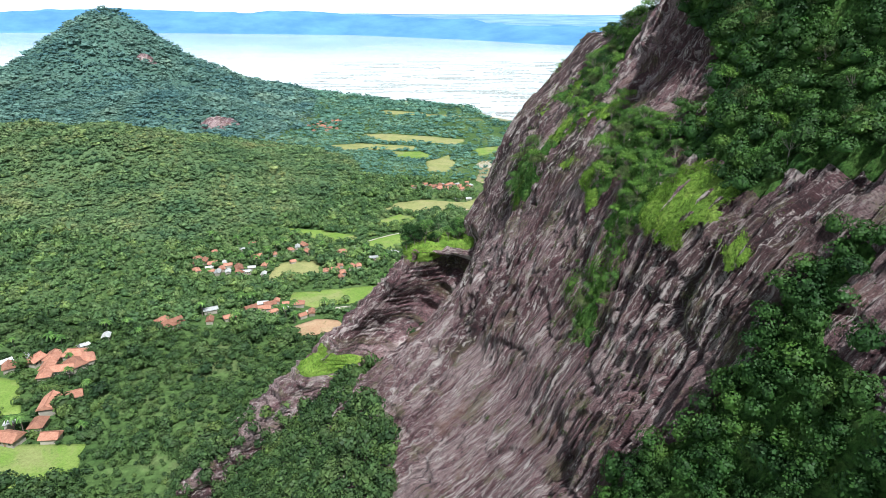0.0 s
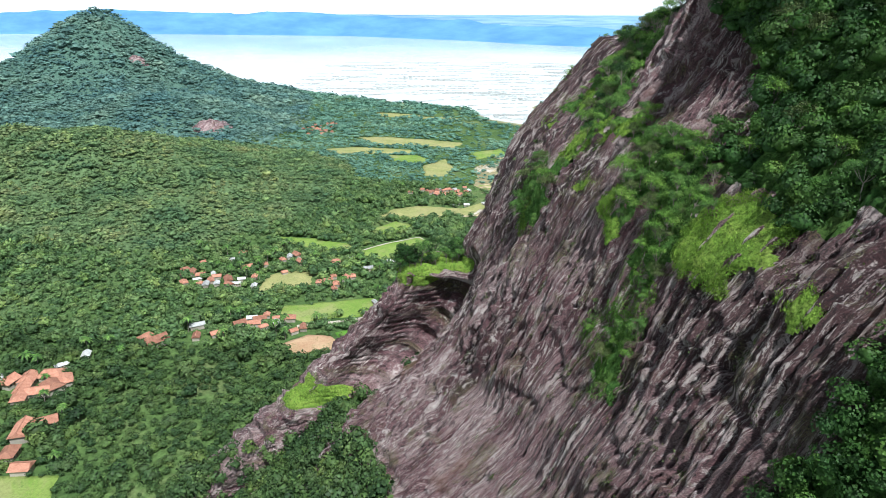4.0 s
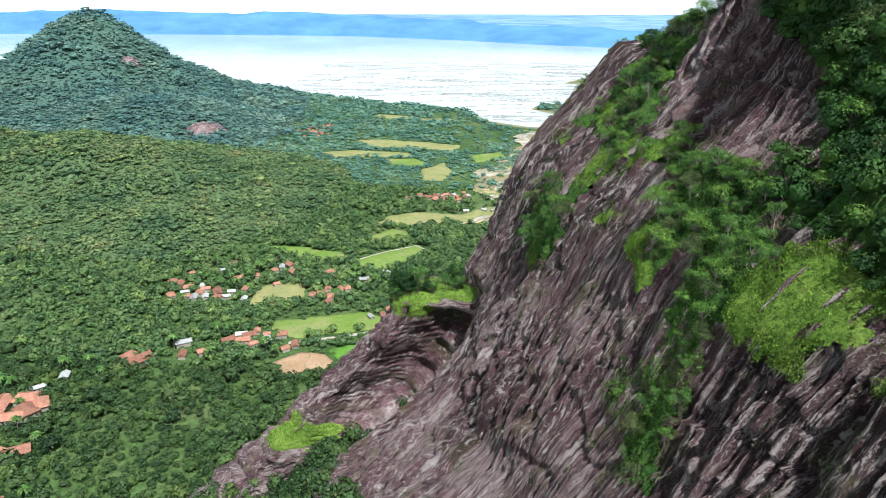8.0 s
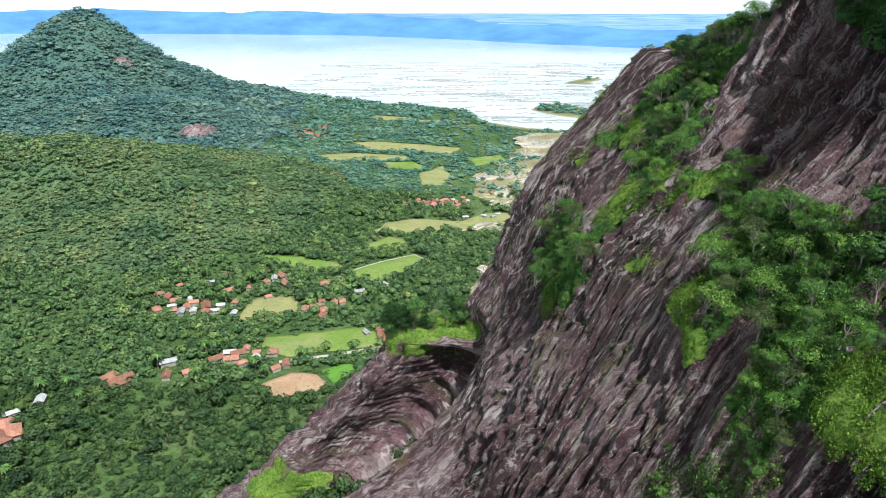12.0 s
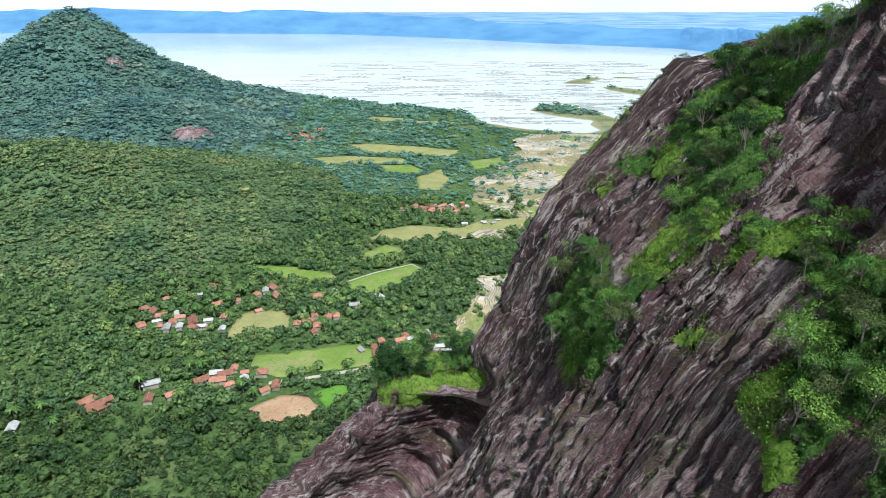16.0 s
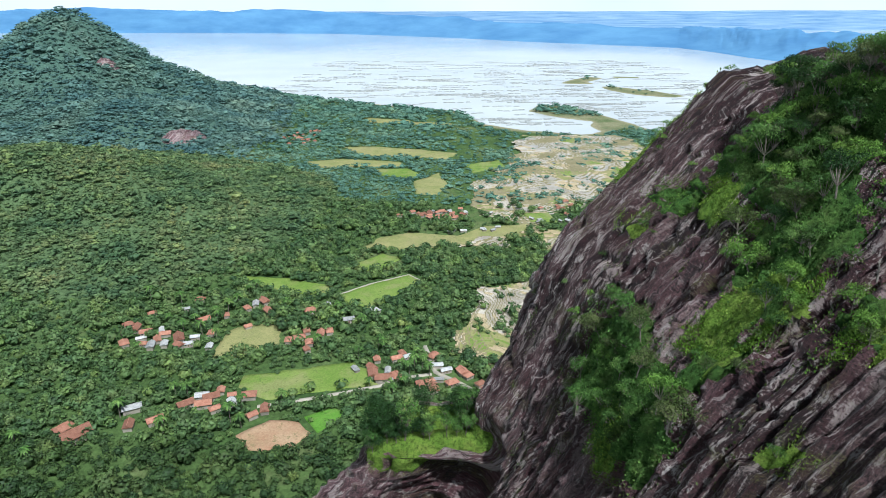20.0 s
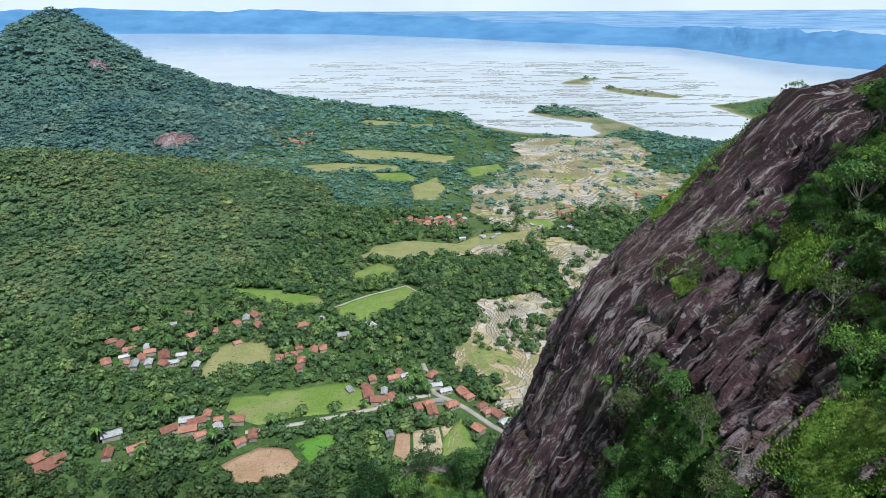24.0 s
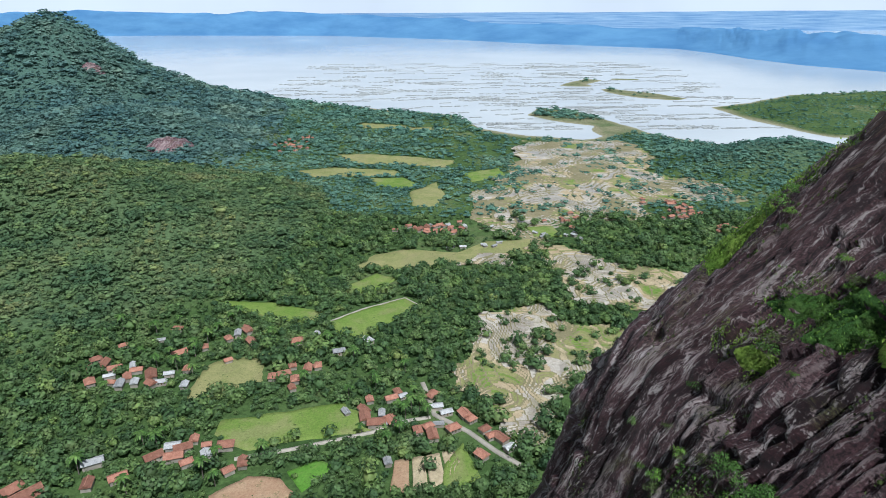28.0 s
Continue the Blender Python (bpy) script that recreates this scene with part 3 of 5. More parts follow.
def leaf_cloud(rng, centres, radii, per, size):
    """Small folded leaf sprays on the skins of several lobes."""
    vs, fs = [], []
    for c, r in zip(centres, radii):
        n = max(8, int(per * r * r))
        d = rng.normal(size=(n, 3))
        d /= np.linalg.norm(d, axis=1, keepdims=True)
        d[:, 2] = np.where(d[:, 2] < -0.35, -d[:, 2], d[:, 2])
        p = c + d * (r * (0.62 + 0.42 * rng.random((n, 1)))) * np.array([1, 1, 0.72])
        side = np.cross(d, rng.normal(size=(n, 3)))
        side /= np.linalg.norm(side, axis=1, keepdims=True) + 1e-9
        up = np.cross(side, d) * 0.75 + d * 0.45 * rng.normal(size=(n, 1))
        s = size * (0.6 + 0.8 * rng.random((n, 1)))
        k = len(vs) * 0 + sum(len(q) for q in vs)
        quad = np.stack([p - side * s * 0.5, p - up * s * 0.75 + d * s * 0.2, p + side * s * 0.55, p + up * s], 1).reshape(-1, 3)
        vs.append(quad)
        fs.append(k + np.arange(4 * n).reshape(n, 4))
    return np.concatenate(vs), np.concatenate(fs)


def make_tree(seed, height, spread, material, lobes, bare=0.45, leafy=34, size=0.34):
    """A tree > trunk with limbs, crown."""
    rng = np.random.default_rng(seed)
    root = new("tree")
    vs, fs = [], []

    def add(pts, radii):
        v0, f0 = tube(pts, radii)
        k = len(vs)
        vs.extend(v0)
        fs.extend(tuple(k + q for q in f) for f in f0)

    lean_x, lean_y = rng.normal(0, 0.08, 2) * height
    mid = Vector((lean_x * 0.4, lean_y * 0.4, height * bare))
    add([Vector((0, 0, -0.8)), mid * 0.5, mid, Vector((lean_x, lean_y, height * 0.8))], [height * 0.028, height * 0.022, height * 0.016, 0.03])
    centres, radii = [], []
    for k in range(lobes):
        ang = 2 * math.pi * k / lobes + rng.random()
        rad = spread * (0.25 + 0.55 * rng.random()) * (0 if k == 0 else 1)
        c = Vector((lean_x + rad * math.cos(ang), lean_y + rad * math.sin(ang), height * (0.66 + 0.26 * rng.random()) + (height * 0.08 if k == 0 else 0)))
        centres.append(np.array(c))
        radii.append(spread * (0.32 + 0.2 * rng.random()))
        add([mid, (mid + c) * 0.5 + Vector((0, 0, -0.05 * height)), c], [height * 0.012, height * 0.008, 0.02])
    me = bpy.data.meshes.new("trunk")
    me.from_pydata(vs, [], fs)
    me.materials.append(BARK)
    part_mesh("trunk", me, root, "grey branching trunk")
    cv, cf = leaf_cloud(rng, centres, radii, leafy, size)
    part_mesh("crown", mesh_from("crown", cv, cf, material), root)
    return root


TREES = [make_tree(11 + k, 4.6, 2.1 + 0.35 * (k % 3), (LEAF_CLIFF, LEAF_FRESH, LEAF_OLIVE, LEAF_CLIFF, LEAF_FRESH)[k % 5], 9 + k % 3, 0.36, 125, 0.135) for k in range(8)]
BUSHES = [make_tree(61 + k, 2.1, 1.5, (LEAF_CLIFF, LEAF_FRESH, LEAF_OLIVE)[k % 3], 7, 0.2, 110, 0.125) for k in range(6)]
DARK = [make_tree(131 + k, 4.6, 2.3, LEAF_GULLY, 10, 0.3, 125, 0.14) for k in range(3)]
rng = np.random.default_rng(5)
# outlines of the green parts of the face: contour metre, height
CLIFF_WOODS = [
    [(131, 152), (136, 158), (147, 162), (147, 165), (140, 165), (130, 165), (122, 163), (121, 159), (115, 157), (112, 151), (114, 146), (115, 139), (120, 145), (124, 152), (130, 153), (128, 147), (129, 145), (131, 150)],
    [(120, 136), (111, 136), (110, 130), (108, 124), (113, 123), (119, 125), (118, 131)],
    [(190, 145), (176, 151), (159, 150), (156, 146), (157, 139), (167, 135), (183, 134), (187, 140)],
    [(145, 164), (138, 164), (132, 164), (129, 162), (129, 159), (128, 156), (128, 150), (129, 147), (135, 153), (139, 157), (139, 159)],
]
SLOPE_WOODS = [
    [(128, 163), (124, 165), (117, 158), (119, 158), (117, 155), (119, 146), (118, 140), (122, 141), (123, 148), (126, 152), (124, 155), (126, 159)],
    [(187, 159), (196, 158), (199, 159), (196, 163), (187, 165), (184, 162)],
    [(159, 149), (163, 153), (158, 157), (158, 160), (156, 158), (156, 155), (157, 149)],
    [(150, 159), (155, 162), (150, 165), (146, 161), (149, 160), (148, 159), (149, 158)],
]
CREST_WOODS = [
    [(188, 175), (187, 178), (174, 181), (163, 171), (158, 168), (158, 166), (157, 159), (158, 156), (163, 157), (167, 159), (174, 162), (174, 165), (183, 165), (187, 168), (186, 171)],
    [(189, 175), (187, 177), (176, 180), (172, 182), (167, 183), (159, 187), (163, 184), (165, 180), (167, 177), (168, 173), (167, 167), (172, 164), (185, 166), (188, 164), (190, 168), (188, 172)],
]
SPARSE = [
    [(126, 134), (121, 139), (119, 144), (115, 145), (112, 143), (112, 139), (126, 127)],
    [(126, 130), (116, 145), (112, 143), (111, 130), (110, 124), (115, 123)],
    [(198, 145), (174, 151), (156, 146), (185, 136), (197, 137)],
    [(198, 149), (197, 152), (195, 149), (198, 145)],
    [(188, 151), (196, 155), (185, 158), (184, 152)],
    [(201, 160), (200, 164), (199, 167), (196, 170), (186, 164), (187, 158), (193, 156), (196, 157)],
]
GULLY = [
    [(148, 187), (145, 183), (134, 179), (131, 176), (129, 173), (122, 167), (125, 165), (122, 163), (121, 159), (115, 159), (108, 159), (100, 156), (95, 157), (96, 162), (87, 163), (60, 166), (60, 215), (110, 215), (140, 200)],
    [(79, 157), (78, 145), (78, 137), (78, 130), (80, 124), (83, 114), (86, 104), (45, 104), (45, 140), (67, 146), (69, 144), (70, 147), (72, 153), (72, 157)],
]
SWARD = [
    [(115, 158), (108, 159), (100, 156), (98, 152), (101, 150), (100, 147), (106, 146), (110, 150), (113, 154)],
    [(94, 150), (89, 152), (86, 150), (88, 148)],
    [(137, 151), (135, 153), (128, 147), (129, 145)],
    [(149, 159), (149, 161), (147, 165), (145, 165), (146, 161)],
    [(114, 149), (115, 157), (104, 146), (106, 145), (108, 149), (111, 145)],
    [(165, 152), (165, 156), (163, 161), (157, 163), (156, 160), (157, 155), (158, 151)],
    [(185, 162), (187, 165), (183, 166), (174, 164), (177, 161)],
]
HIGH_SWARD = [
    [(170, 136), (167, 142), (165, 141), (159, 137), (166, 133)],
    [(148.5, 150), (147, 154), (145, 153), (146, 150)],
    [(197, 155), (196, 158), (188, 157), (196, 154)],
    [(207, 158), (206.5, 166), (203, 173), (200.5, 173), (202.5, 166), (203.5, 158)],
    [(199, 104.5), (214, 104.5), (214, 113.5), (199, 113.5)],
    [(211, 57), (211, 64), (198, 71), (197, 60), (198, 58)],
]
FOOT = [
    [(222, -4), (214, 20), (204, 34), (199, 46), (197, 57), (195, 66), (184, 66), (174, 62), (164, 72), (142, 78), (130, 75), (105, 62), (90, 60), (90, -4)],
    [(196, 50), (198, 68), (198, 80), (195, 74), (194, 60), (193, 46)],
    [(194, 76), (195, 92), (191, 96), (189, 82)],
]


def fill(poly, gap):
    """Jittered places inside an outline."""
    q = np.array(poly, float)
    for u in np.arange(q[:, 0].min(), q[:, 0].max(), gap):
        for v in np.arange(q[:, 1].min(), q[:, 1].max(), gap * 0.85):
            a, z = u + gap * rng.uniform(-0.5, 0.5), v + gap * rng.uniform(-0.45, 0.45)
            if inside(poly, a, z) > -0.4:
                yield a, z


def plant(kinds, spots, low, high, label, category, group):
    for a, z in spots:
        p, n = on_cliff(a, z)
        s = low + (high - low) * rng.random() ** 1.5
        k = int(rng.integers(len(kinds)))
        ob = copy_thing(kinds[k], pose(*p, *(rng.normal(0, 5, 2)), 0))
        ob.matrix_basis = Matrix.Translation(p) @ Euler((radians(rng.normal(0, 6)), radians(rng.normal(-5, 6)), rng.random() * 6.28)).to_matrix().to_4x4() @ Matrix.Diagonal((s, s, s * (0.85 + 0.3 * rng.random()), 1))
        tagged(ob, label, category, group)


def bare_tree(seed, height):
    """bare_tree > trunk, each limb."""
    q = np.random.default_rng(seed)
    root = new("bare_tree")
    top = Vector((q.normal(0, 0.3), q.normal(0, 0.3), height))
    vs, fs = tube([Vector((0, 0, -0.6)), top * 0.5 + Vector((0.15, 0, 0)), top], [0.16, 0.11, 0.03])
    me = bpy.data.meshes.new("trunk")
    me.from_pydata(vs, [], fs)
    me.materials.append(PALE_BARK)
    part_mesh("trunk", me, root, "bleached grey trunk")
    for k in range(18):
        h = 0.3 + 0.65 * q.random()
        start = top * h
        out = Vector((q.normal(), q.normal(), 0.5 + 0.5 * q.random())).normalized() * height * (0.25 + 0.4 * q.random()) * (1.15 - h * 0.6)
        vs, fs = tube([start, start + out * 0.5 + Vector((0, 0, -0.1)), start + out], [0.05, 0.035, 0.015], 4)
        me = bpy.data.meshes.new("limb")
        me.from_pydata(vs, [], fs)
        me.materials.append(PALE_BARK)
        part_mesh("limb", me, root)
    return root


plant(TREES, [q for poly in CLIFF_WOODS for q in fill(poly, 4.1)], 0.5, 1.05, "small leafy green tree rooted in cliff cracks", "tree", "trees on the cliff")
plant(DARK + TREES, [q for poly in CREST_WOODS[:1] for q in fill(poly, 4.6)], 0.6, 1.15, "dark leafy tree on the steep upper slope", "tree", "trees on the upper slope")
plant(TREES, [q for poly in GULLY[:1] for q in fill(poly, 8.5) if 84 < q[0] and q[1] < 182], 0.8, 1.3, "leafy pale-limbed tree standing above the gully forest", "tree", "tall trees in the gully")
plant(BUSHES, [q for poly in SPARSE for q in fill(poly, 4.0)], 0.35, 0.95, "low green bush clinging to bare rock", "bush", "bushes on the cliff")
plant(BUSHES, [q for poly in SWARD + HIGH_SWARD[:3] for q in fill(poly, 5.2)], 0.3, 0.6, "small green shrub in bright grass", "bush", "shrubs in the grass")
# the last ten fill the hollow: their dark leaves stand for its shade
plant(DARK + TREES[:1], [(201 + 11 * rng.random() ** 1.3, 108.2 + 3.0 * rng.random()) for _ in range(30)] + [(200.5 + 11 * rng.random(), 107.0 + 1.6 * rng.random()) for _ in range(26)] + [(191 + 6 * rng.random(), 100 + 14 * rng.random()) for _ in range(10)], 0.7, 1.6, "dark leafy tree crowding a rock shelf", "tree", "trees on the shelf")
plant([BUSHES[0], BUSHES[3]], [(203, 165), (202.4, 166), (203.6, 164), (201.5, 172.6), (201, 173.4)], 0.8, 1.2, "lone dark bush on the mountain's bare shoulder", "bush", "bushes on the cliff")
BARE = [bare_tree(401 + k, 3.2 + 0.5 * k) for k in range(3)]
plant(BARE, [(154, 165), (159, 147), (165, 150), (127, 163), (112, 160)], 0.6, 0.9, "leafless bleached tree among green scrub", "tree", "bare trees on the cliff")
for k in range(60):
    a = 150 + 43 * rng.random()
    i = int(np.searchsorted(a_top, a))
    j = NZ + int(rng.integers(-5, 9))
    ob = copy_thing((DARK + TREES)[k % 11], pose(*face[i, j], 0, 0, rng.random() * 360))
    s = 0.6 + 0.5 * rng.random()
    ob.matrix_basis = ob.matrix_basis @ Matrix.Diagonal((s, s, s, 1))
    tagged(ob, "dark leafy tree on the mountain's crest", "tree", "trees on the crest")


def thicket(name, kinds, spots, low, high, label):
    """A stand too dense to count: trunks and crowns in one mesh."""
    V, F, M, off = [], [], [], 0
    shapes = []
    for ob in kinds:
        for m, child in enumerate(ob.children):
            me = child.data
            co = np.empty(len(me.vertices) * 3, np.float32)
            me.vertices.foreach_get("co", co)
            ix_ = np.empty(len(me.loops), np.int32)
            me.loops.foreach_get("vertex_index", ix_)
            shapes.append((ob, co.reshape(-1, 3), ix_.reshape(-1, 4), me.materials[0]))
    mats = list(dict.fromkeys(q[3] for q in shapes))
    for a, z in spots:
        p = np.asarray(on_cliff(a, z)[0])
        ob = kinds[int(rng.integers(len(kinds)))]
        t, s = rng.random() * 6.283, low + (high - low) * rng.random() ** 1.3
        R = np.array([[math.cos(t), -math.sin(t), 0], [math.sin(t), math.cos(t), 0], [0, 0, 1]]) * s
        for o, co, ix_, mt in shapes:
            if o is ob:
                V.append(co @ R.T + p)
                F.append(ix_ + off)
                M.append(np.full(len(ix_), mats.index(mt)))
                off += len(co)
    tagged(new(name, mesh_from(name, np.concatenate(V), np.concatenate(F), None, materials=mats, index=np.concatenate(M))), label, "forest", kind="stuff")


thicket("slope_thicket", TREES + BUSHES, [q for poly in SLOPE_WOODS + CREST_WOODS + CLIFF_WOODS[:1] for q in fill(poly, 3.4)], 0.45, 0.9, "thick green trees and creepers over a rock slope")
for ob in TREES + BUSHES + DARK + BARE:
    for o in (*ob.children_recursive, ob):
        bpy.data.objects.remove(o)


def smoothed(q, n):
    """A running mean over 2n + 1 rows and columns."""
    for ax in (0, 1):
        k = np.moveaxis(np.pad(q, [(n + 1, n) if d == ax else (0, 0) for d in (0, 1)], mode="edge"), ax, 0).cumsum(0)
        q = np.moveaxis((k[2 * n + 1:] - k[:-2 * n - 1]) / (2 * n + 1), 0, ax)
    return q


soft_face = base + nor * (smoothed(lift, 9) + 0.9)[..., None]
soft_face[..., 2] -= FALL * soft_face[..., 1]


def mat_of(name, polys, thick, material, label, under):
    """Low growth that covers the rock: one lumpy sheet over the outlines."""
    V, F, off = [], [], 0
    for poly in polys:
        q = np.array(poly, float)
        ribs = q[:, 0]
        i0, i1 = np.searchsorted(a_cols, [ribs.min() - 5, ribs.max() + 5])
        a_, s_, z_ = A[i0:i1], S[i0:i1], Z[i0:i1]
        sd = inside(poly, a_, z_) + 5.0 * (fbm(a_ / 3.5, s_ / 5.0, 91, 3) - 0.55)
        h = thick * step(0, 1.5, sd) * (0.35 + 1.3 * fbm(a_ / 1.1, s_ / 1.1, 92, 3)) - 0.25 * step(0.6, 0.0, sd)
        p = under[i0:i1] + nor[i0:i1] * h[..., None] * 0.7
        p[..., 2] += h * 0.5
        f = grid_faces(*a_.shape)[:, ::-1]
        keep = (sd.ravel()[f] > 0).all(1)
        V.append(p.reshape(-1, 3))
        F.append(f[keep] + off)
        off += p.shape[0] * p.shape[1]
    V, F = np.concatenate(V), np.concatenate(F)
    used, F = np.unique(F, return_inverse=True)
    return tagged(new(name, mesh_from(name, V[used], F.reshape(-1, 4), material)), label, "vegetation", kind="stuff")


def tufts(name, a_, z_, size, material, label, under=face):
    """Blades and sprays as one thing that nobody counts."""
    m = len(a_)
    i = np.clip(np.searchsorted(a_cols, a_), 1, NA - 2)
    j = np.clip(np.searchsorted(w, np.clip((z_ + 14) / (crest[i] + 14), 0, 1)), 1, NZ + 2)
    p, n = under[i, j] + rng.normal(0, 0.2, (m, 3)), nor[i, j]
    up = np.array([0, 0, 1.0]) * 0.7 + n * 0.7 + rng.normal(0, 0.4, (m, 3))
    up /= np.linalg.norm(up, axis=1, keepdims=True)
    side = np.cross(up, rng.normal(size=(m, 3)))
    side /= np.linalg.norm(side, axis=1, keepdims=True)
    s = size * (0.5 + rng.random((m, 1)))
    p = p + up * s * 0.6
    v = np.stack([p - side * s * 0.5, p - up * s * 0.7, p + side * s * 0.5, p + up * s * 0.8], 1).reshape(-1, 3)
    ob = new(name, mesh_from(name, v, np.arange(4 * m).reshape(m, 4), material))
    return tagged(ob, label, "vegetation", kind="stuff")


def strewn(polys, per):
    us, vs = [], []
    for poly in polys:
        q = np.array(poly, float)
        lo, hi = q.min(0) - 1, q.max(0) + 1
        m = int(per * np.prod(hi - lo))
        u, v = rng.uniform(lo[0], hi[0], m), rng.uniform(lo[1], hi[1], m)
        ok_ = inside(poly, u, v) + 4.0 * (fbm(u / 3, v / 3, 93, 3) - 0.55) > -0.3
        us.append(u[ok_])
        vs.append(v[ok_])
    return np.concatenate(us), np.concatenate(vs)


WOODED = CLIFF_WOODS + SLOPE_WOODS + CREST_WOODS
mat_of("grass_mat", SWARD, 0.3, TURF, "bright green grass over rock ledges", soft_face)
mat_of("thin_grass_mat", HIGH_SWARD, 0.2, TURF, "thin bright grass on the mountain's rim and shelf", face)
mat_of("fern_mat", WOODED, 0.16, FERN, "dark fern and creeper under cliff trees", face)
mat_of("gully_floor", GULLY, 0.3, FERN, "dark leafy ground of the gully forest", face)
tufts("grass_tufts", *strewn(SWARD, 150), 0.15, GRASS, "tufts of bright grass and fern", soft_face)
tufts("rim_tufts", *strewn(HIGH_SWARD, 90), 0.13, GRASS, "short tufts of grass on the rim and shelf")
tufts("creepers", *strewn(SLOPE_WOODS + SPARSE[:2], 30), 0.17, LEAF_FRESH, "fresh green creepers over a rock slope")
tufts("undergrowth", *strewn(CLIFF_WOODS + CREST_WOODS, 36), 0.18, LEAF_CLIFF, "green undergrowth between cliff trees")
cracks = [(70 + 140 * rng.random(), 95 + 85 * rng.random(), 0.4 + 1.0 * rng.random() ** 2, 0.6 + 3.2 * rng.random() ** 2) for _ in range(260)]
ca = np.concatenate([u + du_ * rng.normal(0, 0.5, 60) for u, v, du_, dv_ in cracks])
cz = np.concatenate([v + dv_ * rng.normal(0, 0.6, 60) for u, v, du_, dv_ in cracks])
tufts("crack_plants", ca, cz, 0.20, LEAF_OLIVE, "olive tufts of plants in rock cracks")


# ---- woods of the valley and the hills ----
def canopy(seed, sprays, leaf=0.15, core=0):
    """One far crown: a lumpy core with folded leaf sprays standing off it."""
    g = np.random.default_rng(seed)
    bm = bmesh.new()
    bmesh.ops.create_icosphere(bm, subdivisions=1, radius=0.36 - 0.04 * core)
    for q in bm.verts:
        q.co *= 0.55 + 0.75 * g.random()
        q.co.z = q.co.z * 0.75 + 0.45
    bv = np.array([q.co for q in bm.verts])
    bf = np.array([[q.index for q in f.verts] for f in bm.faces])
    bm.free()
    d = g.normal(size=(sprays, 3))
    d /= np.linalg.norm(d, axis=1, keepdims=True)
    d[:, 2] = np.abs(d[:, 2]) * 1.1 - 0.2
    lump = vnoise(d[:, 0] * 1.7 + 9 + seed, d[:, 1] * 1.7 + d[:, 2] * 1.3, seed) * 0.8 + 0.2 * g.random(sprays)
    c = d * np.array([0.52, 0.52, 0.46]) * (0.62 + 0.62 * lump[:, None]) + np.array([0, 0, 0.5])
    side = np.cross(d, g.normal(size=(sprays, 3)))
    side /= np.linalg.norm(side, axis=1, keepdims=True)
    up = np.cross(side, d) + 0.5 * d * g.normal(size=(sprays, 1))
    s = leaf * (0.6 + 0.8 * g.random((sprays, 1)))
    q = np.stack([c - side * s * 0.8, c - up * s * 0.8 + d * s * 0.3, c + side * s * 0.7, c + up * s * 0.9 + d * s * 0.3], 1).reshape(-1, 3)
    k = len(bv) + np.arange(4 * sprays).reshape(-1, 4)
    return np.concatenate([bv, q]), np.concatenate([bf, k[:, [0, 1, 2]], k[:, [0, 2, 3]]])


NEAREST = [canopy(200 + k, 110, 0.085) for k in range(9)]
NEAR = [canopy(210 + k, 60, 0.11) for k in range(9)]
MIDDLE = [canopy(220 + k, 24, 0.16) for k in range(7)]
FARTHER = [canopy(240 + k, 13, 0.22) for k in range(6)]
FOREST = [canopy(280 + k, 230, 0.052, 1) for k in range(8)]


def woods(name, x, y, size, kinds, material, label, z=None, flat=1.0):
    """Many crowns in one mesh."""
    g = np.random.default_rng(len(name) * 7 + len(x))
    z = land_height(x, y) if z is None else z
    pick = g.integers(0, len(kinds), len(x))
    V, F, T, off = [], [], [], 0
    for k, (tv, tf) in enumerate(kinds):
        m = np.where(pick == k)[0]
        if not len(m):
            continue
        an = g.random(len(m)) * 6.283
        c, s = np.cos(an), np.sin(an)
        sz = size[m]
        tall = flat * sz * (0.75 + 0.5 * g.random(len(m)))
        vx = (tv[None, :, 0] * c[:, None] - tv[None, :, 1] * s[:, None]) * sz[:, None] + x[m][:, None]
        vy = (tv[None, :, 0] * s[:, None] + tv[None, :, 1] * c[:, None]) * sz[:, None] + y[m][:, None]
        vz = tv[None, :, 2] * tall[:, None] + z[m][:, None]
        V.append(np.stack([vx, vy, vz], -1).reshape(-1, 3))
        F.append((tf[None] + (off + np.arange(len(m)) * len(tv))[:, None, None]).reshape(-1, 3))
        T.append(np.repeat(g.random(len(m)), len(tv)))
        off += len(m) * len(tv)
    return tagged(new(name, mesh_from(name, np.concatenate(V), np.concatenate(F), material, tone=np.concatenate(T))), label, "forest", kind="stuff")


gx = np.array([on_cliff(a, z)[0] for poly in GULLY for a, z in fill(poly, 2.8)])
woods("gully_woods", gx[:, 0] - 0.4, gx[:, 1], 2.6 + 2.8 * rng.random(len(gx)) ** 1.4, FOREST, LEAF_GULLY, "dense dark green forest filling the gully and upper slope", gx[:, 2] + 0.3)

